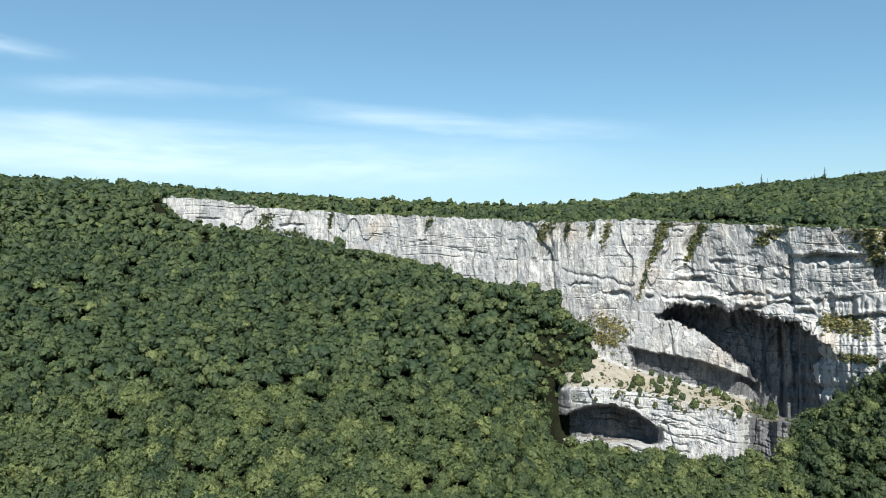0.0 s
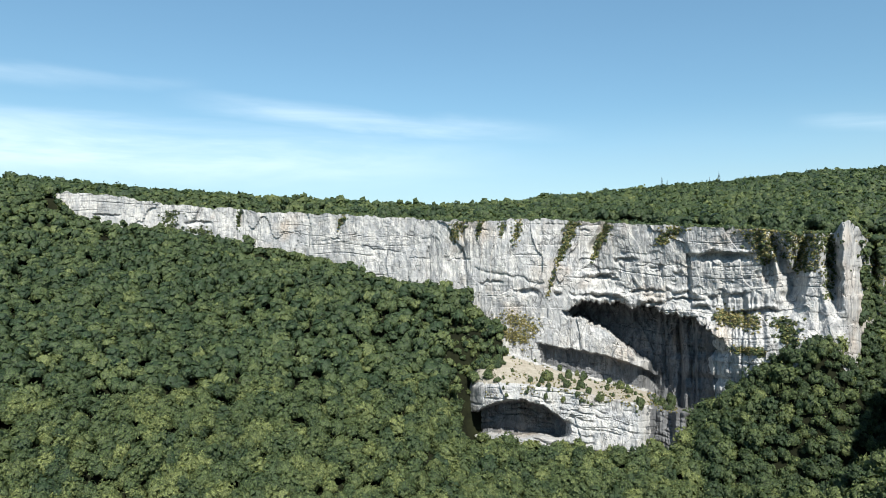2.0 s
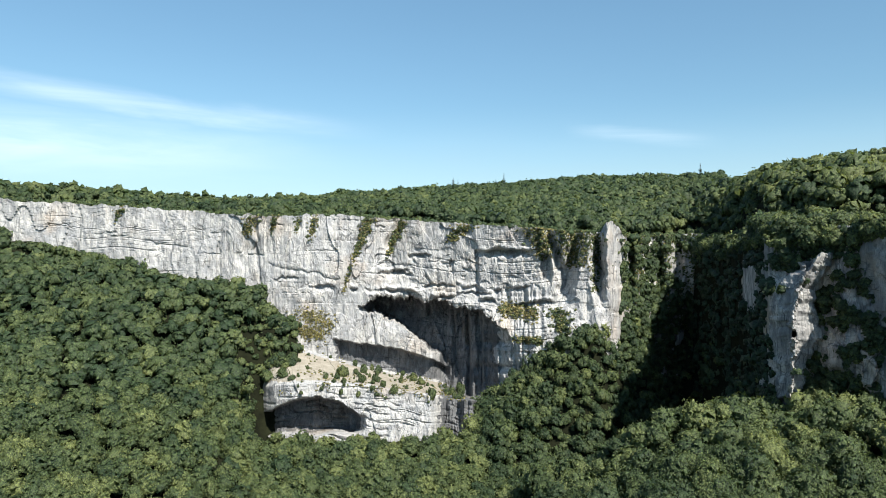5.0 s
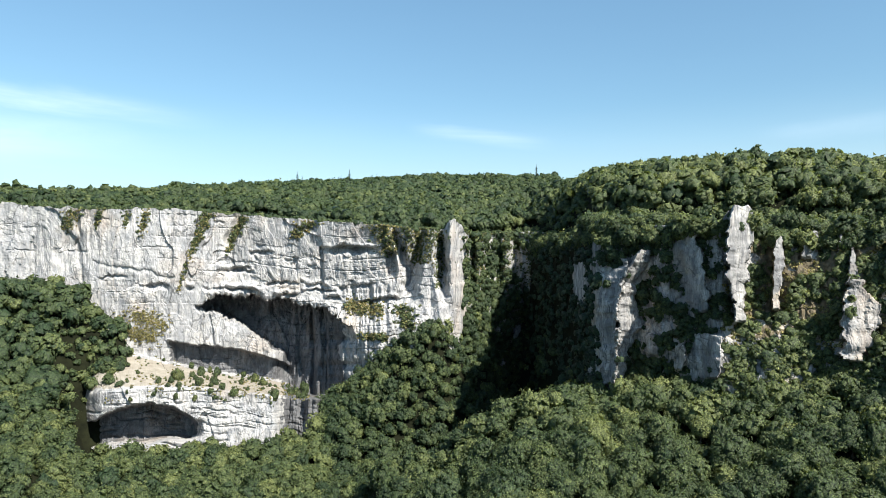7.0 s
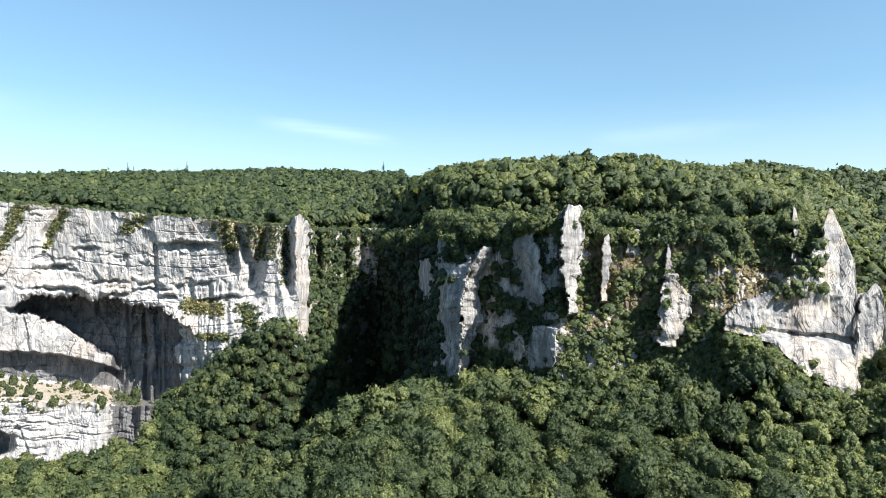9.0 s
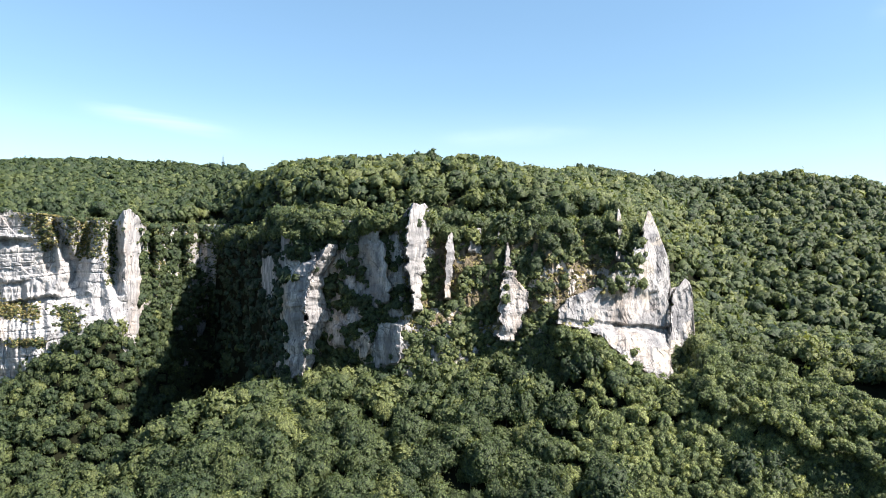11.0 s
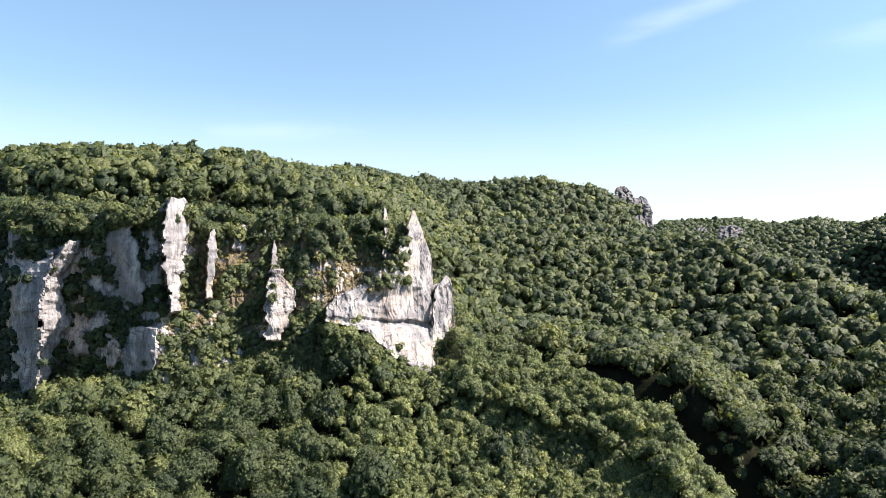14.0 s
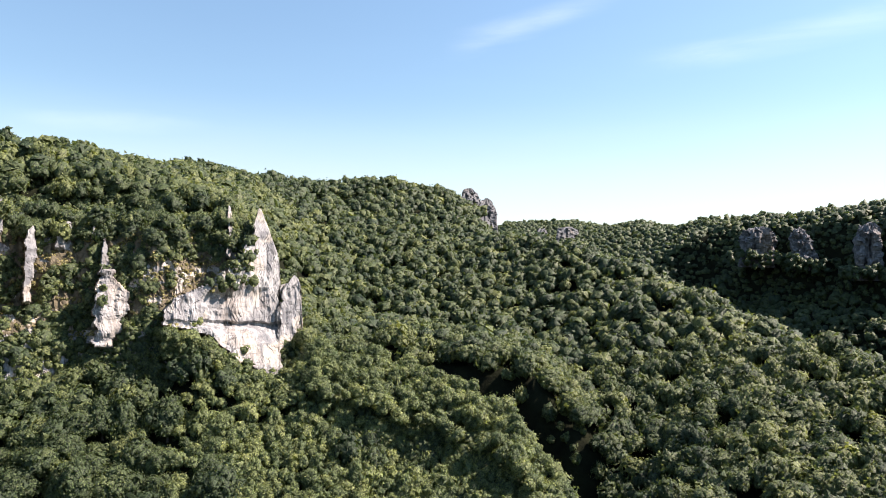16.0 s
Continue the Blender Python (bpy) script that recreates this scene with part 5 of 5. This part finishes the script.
forest("bank_scrub", "green shrubs on a steep bank beside the cliff", places, radii, CROWN_SCRUB, LEAF, rng)
places, radii = steep_growth(rng, 222, 300, 40, 104, 5.4, (2.0, 3.2), 0.0)
forest("understorey", "low green undergrowth between the trees of the near slope", places, radii, CROWN_LOW, LEAF, rng, (0.5, 0.2))
places, radii = steep_growth(rng, 780, 1000, 108, 130, 5.5, (3.0, 5.0), 0.5)
forest("ridge_scrub", "shrubs and small trees on a distant shaded rocky slope", places, radii, CROWN_FAR, LEAF, rng, (0.3, 0.15))


def thicket(rng):
    """The close crowns of small trees on the near slope beside the gully."""
    x, y = scatter(rng, 196, 284, 70, 104, 3.0)
    r, a = np.hypot(x - EYE.x, y - EYE.y), np.degrees(np.arctan2(x - EYE.x, y - EYE.y))
    k = (r < np.where(a < 82, 272, curve_at(a, GULLY_R) + 1)) & (rng.uniform(70, 76, len(x)) < a)
    x, y = x[k], y[k]
    rr = rng.uniform(1.9, 3.3, len(x))
    return np.stack([x, y, ground_z(x, y) + CANOPY - rr * 1.5 + rng.uniform(-0.7, 0.9, len(x))], 1), rr


places, radii = thicket(rng)
forest("thicket", "close pale green crowns of small trees on the near slope", places, radii, CROWN_BUSH, LEAF_PALE, rng, (0.5, 0.26))


def gully_rim(rng):
    """Trees along the crest of the near slope, above the gully."""
    n = 330
    a = rng.uniform(82, 103.8, n)
    back = rng.uniform(0, 1, n) ** 1.2 * 26
    r = curve_at(a, GULLY_R) - back
    rr = rng.uniform(1.9, 3.7, n)
    top = curve_at(a, GULLY_CREST) - back * 0.16 + rng.normal(0, 0.15, n)
    z = EYE.z + r * np.tan(np.radians(top)) - rr * 1.85
    return np.stack([EYE.x + r * np.sin(np.radians(a)), EYE.y + r * np.cos(np.radians(a)), z], 1), rr


places, radii = gully_rim(rng)
forest("gully_rim_forest", "green broadleaf trees along the crest above a dark gully", places, radii, CROWN_MID, LEAF_PALE, rng, (0.42, 0.26))


def crag_foot(rng):
    """Trees that hide the feet of the far crags."""
    out, size = [], []
    for a0, a1, e0, r in ((114.8, 118.6, 0.1, 872), (118.7, 121.4, -0.3, 852), (122.2, 125.6, -0.9, 812)):
        for a in rng.uniform(a0, a1, 46):
            s = float(rng.uniform(2.6, 5.2))
            p = far(float(a), float(e0 - abs(rng.normal(0, 0.45)) + 0.15 * rng.normal()), r + float(rng.uniform(-8, 6)))
            out.append((p.x, p.y, p.z - s * 0.8))
            size.append(s)
    return np.array(out), np.array(size)


places, radii = crag_foot(rng)
forest("crag_foot_wood", "green trees below distant crags", places, radii, CROWN_FAR, LEAF, rng, (0.3, 0.15))

# single trees of the near slope, each with trunk and crown
def broadleaf(name, label, crown, radius, rng, mat=LEAF, tone=0.45):
    base = tagged(new(name), label, "tree")
    lift = 10.6 - radius * 1.6
    tr = trunk_tris(lift + radius * 0.9, radius * 0.07, 6, 5, rng)
    part("trunk", tri_mesh("trunk", tr, [BARK], np.zeros(len(tr))), base)
    part("crown", crown_mesh("crown", crown, mat, tone, radius, lift), base)
    return base


rng = np.random.default_rng(23)
x, y = scatter(rng, 200, 262, 30, 104, 7.0)
order = np.argsort(np.hypot(x, y))
LABELS = ("full-crowned green broadleaf tree on the near slope", "small pale green broadleaf tree on the near slope")
models = [[broadleaf("beech_tree", LABELS[pale], crown, 5.6, rng, LEAF_PALE if pale else LEAF, float(np.clip(rng.normal(0.5 if pale else 0.38, 0.24), 0.05, 1))) for crown in CROWN_FINE * 2] for pale in (0, 1)]
used = [0, 0]
for i in order:
    px, py = float(x[i]), float(y[i])
    pale = int(math.degrees(math.atan2(px, py)) > 72 + rng.normal(0, 3))
    size = float(rng.uniform(0.55, 0.9) if pale else rng.uniform(0.68, 1.25))
    m = Matrix.LocRotScale((px, py, float(ground_z(px, py)) - 0.3), Euler((0, 0, rng.uniform(0, 6.28))), [size] * 3)
    n = used[pale]
    used[pale] += 1
    src = models[pale][n % 16]
    if n < 16:
        src.matrix_basis = m
        src["group"] = "trees of the near slope"
    else:
        copy_thing(src, pose(0, 0, 0)).matrix_basis = m
places, radii = plant(262, 300, -36, 41, 6.2, (3.8, 6.2), rng)
forest("valley_forest", "green broadleaf wood in the valley bottom", places, radii, CROWN_MID, LEAF, rng, (0.4, 0.25))

# ---- plants on the rock ----
def on_wall(a, e):
    a, e = np.asarray(a, float), np.asarray(e, float)
    r = wall_depth(a, e)[0]
    return np.stack([EYE.x + r * np.sin(np.radians(a)), EYE.y + r * np.cos(np.radians(a)), EYE.z + r * np.tan(np.radians(e))], -1)


rng = np.random.default_rng(31)
# wooded west end of the bench
BENCH_WOOD = [(-10.2, 8.0), (-9.8, 8.8), (-9.0, 11.6), (-7.5, 11.8), (-6.3, 10.9), (-5.0, 11.6), (-3.6, 12.9), (-2.8, 11.5), (-1.6, 9.0)]
e = rng.uniform(-10.0, -1.8, 420)
a = rng.uniform(6.4, 13.0, 420)
k = (a < curve_at(e, BENCH_WOOD)) & (e < curve_at(a, BENCH_TOP) + 0.3)
places = on_wall(a[k], e[k])
radii = rng.uniform(2.0, 4.2, k.sum())
places[:, 2] -= radii * 0.3
forest("bench_wood", "green trees at the end of a rock bench", places, radii, CROWN_MID, LEAF, rng)

# trees that cling to the broken east end of the wall
a = rng.uniform(37.9, 46, 1500)
e = rng.uniform(-11.0, 1.9, 1500)
k = (fbm(a * 0.9, e * 0.5, 0.0, 3, 271) + 0.2 * smooth(39, 42, a) - 0.05 * e > -0.1)
places = on_wall(a[k], np.minimum(e[k], curve_at(a[k], WALL_TOP) - 0.2))
radii = rng.uniform(1.5, 3.8, k.sum())
places[:, 2] -= radii * 0.5
forest("cliff_wood", "green trees and shrubs that cling to the broken end of the cliff", places, radii, CROWN_SCRUB, LEAF, rng, (0.16, 0.2))

# green and yellow growth in the clefts: bearing and height angle of the upper and lower end, half-width, number, dry share
STRIPS = [(17.7, 3.2, 16.5, 0.2, 0.35, 260, 0.5), (20.4, 3.1, 19.2, 0.4, 0.3, 220, 0.5), (16.4, 0.2, 15.6, -2.6, 0.16, 60, 0.7), (25.4, 2.8, 24.4, 1.6, 0.7, 150, 0.6), (31.5, 2.6, 31.9, 0.2, 1.0, 380, 0.7),
          (34.2, 2.4, 34.5, -0.5, 1.3, 420, 0.5), (36.0, 2.0, 35.9, -2.5, 0.45, 170, 0.3), (39.2, 2.2, 39.3, -4.5, 1.0, 480, 0.35), (41.3, 2.0, 41.0, -5.0, 1.0, 480, 0.35), (43.5, 2.0, 43.5, -6.0, 1.2, 420, 0.2),
          (8.4, 3.3, 8.0, 1.9, 0.5, 110, 0.6), (12.0, 3.3, 11.8, 2.2, 0.2, 40, 0.4), (13.3, 3.4, 12.9, 1.6, 0.35, 80, 0.6), (10.2, 3.4, 9.9, 2.2, 0.2, 40, 0.6), (-1.0, 3.7, -1.4, 2.9, 0.25, 36, 0.6),
          (-9.15, 4.1, -9.2, 2.7, 0.16, 40, 0.0), (-14.2, 3.9, -14.3, 2.6, 0.5, 90, 0.0), (-12.2, 2.6, -11.8, 2.0, 0.9, 90, 0.0), (-16.3, 2.6, -15.5, 2.0, 1.0, 80, 0.0),
          (28.6, -4.0, 31.4, -4.4, 0.35, 420, 0.75), (30.2, -6.4, 31.6, -6.6, 0.6, 260, 0.6), (33.0, -4.0, 33.5, -6.0, 0.8, 200, 0.3), (12.6, -4.4, 14.6, -5.4, 0.9, 240, 0.9), (12.2, -5.6, 14.0, -6.2, 0.7, 220, 0.9)]
dry, green = [], []
for a0, e0, a1, e1, w, n, share in STRIPS:
    n = int(n * 1.5)
    s = rng.uniform(0, 1, n) ** 1.25
    a = a0 + (a1 - a0) * s + rng.normal(0, 0.62, n) * w * (1.15 - 0.6 * s)
    e = e0 + (e1 - e0) * s + rng.normal(0, 0.12 if share < 0.72 else 0.3, n)
    p = on_wall(a, np.minimum(e, curve_at(a, WALL_TOP)))
    isdry = rng.uniform(0, 1, n) < share * 1.15
    dry.append(p[isdry])
    green.append(p[~isdry])
dry, green = np.concatenate(dry), np.concatenate(green)
radii = rng.uniform(0.35, 1.1, len(dry))
dry[:, 2] -= radii * 0.4
forest("cliff_grass", "dry yellow grass tufts in clefts of the cliff", dry, radii, CROWN_TUFT, GRASS, rng, (0.45, 0.25))
radii = rng.uniform(0.5, 1.5, len(green))
green[:, 2] -= radii * 0.5
forest("cliff_scrub", "green shrubs and ivy in clefts of the cliff", green, radii, CROWN_TUFT, SHRUB, rng, (0.35, 0.2))


a = rng.uniform(10.5, 25.6, 900)
top, low = curve_at(a, BENCH_TOP), curve_at(a, BENCH_LOW)
e = low + (top - low) * rng.uniform(-0.25, 1.1, 900)
k = fbm(a * 1.3, e * 2.0, 0.0, 3, 281) > -0.05
p = on_wall(a[k], e[k])
radii = rng.uniform(0.3, 0.9, len(p))
p[:, 2] -= radii * 0.4
forest("bench_grass", "dry and green grass tufts on a stony rock bench", p, radii, CROWN_TUFT, GRASS, rng, (0.25, 0.25))

# shrubs that stand singly on the bench
def shrub(name, label, crown, radius, mat, tone, rng):
    base = tagged(new(name), label, "shrub", "shrubs on the rock bench")
    tr = trunk_tris(radius * 0.9, radius * 0.06, 5, 4, rng)
    part("stem", tri_mesh("stem", tr, [BARK], np.zeros(len(tr))), base)
    part("foliage", crown_mesh("foliage", crown, mat, tone, radius), base)
    return base


bushes = [shrub("shrub", "grey-green shrub on a pale rock bench", crown_of(rng, 60, 5, 0.27, 60, 0.12, 1.3, 1), 1.0, SHRUB, t, rng) for t in (0.15, 0.3, 0.45, 0.6, 0.25)]
spots = []
while len(spots) < 150:
    a, s = float(rng.uniform(11.4, 25.4)), float(rng.uniform(0.02, 1.0))
    if float(value_noise(a * 1.1, s * 2.5, 0.0, 191)) > rng.uniform(-0.9, 0.35):
        spots.append((a, s))
for n, (a, s) in enumerate(spots):
    top, low = float(curve_at(a, BENCH_TOP)), float(curve_at(a, BENCH_LOW))
    p = on_wall(a, low + (top - low) * s if n % 7 else low - float(rng.uniform(0.1, 0.9)))
    size = float(0.5 + 2.3 * rng.uniform(0, 1) ** 2.4)
    m = Matrix.LocRotScale((float(p[0]), float(p[1]), float(p[2]) - 0.3), Euler((0, 0, rng.uniform(0, 6.28))), (size, size * float(rng.uniform(0.8, 1.3)), size * float(rng.uniform(0.8, 1.7))))
    if n < len(bushes):
        bushes[n].matrix_basis = m
    else:
        copy_thing(bushes[n % len(bushes)], pose(0, 0, 0)).matrix_basis = m


# ---- single trees that stand out ----
def conifer(name, label, height, rng):
    base = tagged(new(name), label, "tree", "firs on the skyline")
    tr = trunk_tris(height, height * 0.018, 6)
    part("trunk", tri_mesh("trunk", tr, [BARK], np.zeros(len(tr))), base)
    out = []
    for z in np.linspace(0.18, 0.98, 16):
        reach = 0.19 * (1 - z) ** 0.85 + 0.012
        for g in np.linspace(0, 2 * np.pi, 11, endpoint=False) + rng.uniform(0, 1):
            q = reach * rng.uniform(0.75, 1.2)
            d, w = np.array([math.cos(g), math.sin(g), 0]), np.array([-math.sin(g), math.cos(g), 0])
            root, tip = np.array([0, 0, z]), np.array([0, 0, z - q * 0.35]) + d * q
            out.append([root + w * q * 0.12, tip + w * q * 0.2, tip + d * q * 0.15 - w * q * 0.25])
            out.append([root - w * q * 0.12, root + w * q * 0.12, tip - w * q * 0.25])
    tri = np.array(out) * height
    part("crown", tri_mesh("crown", tri, [LEAF_DARK], np.full(len(tri), 0.4)), base)
    return base


for az, r, h in ((28.66, 800, 23), (24.5, 760, 21), (24.9, 765, 17), (28.0, 790, 17), (27.3, 790, 14), (43.9, 720, 21)):
    fir = conifer("fir_tree", "dark green fir that overtops the wood on the skyline", h, rng)
    p = far(az, 0, r)
    fir.matrix_basis = pose(p.x, p.y, float(ground_z(p.x, p.y)), 0, 0, rng.uniform(0, 360))

YELLOW = [(16.9, 371, 3.0), (79.9, 271, 3.2), (89.6, 480, 4.2), (90.3, 500, 3.6), (103.2, 395, 3.6), (62.4, 262, 4.0), (56.5, 262, 3.6)]
for az, r, size in YELLOW:
    p = far(az, 0, r)
    tree = broadleaf("bright_tree", "bright yellow-green tree among darker wood", CROWN_FINE[int(az) % 8], size, rng, tone=1.0)
    tree.matrix_basis = pose(p.x, p.y, float(ground_z(p.x, p.y)), 0, 0, rng.uniform(0, 360))
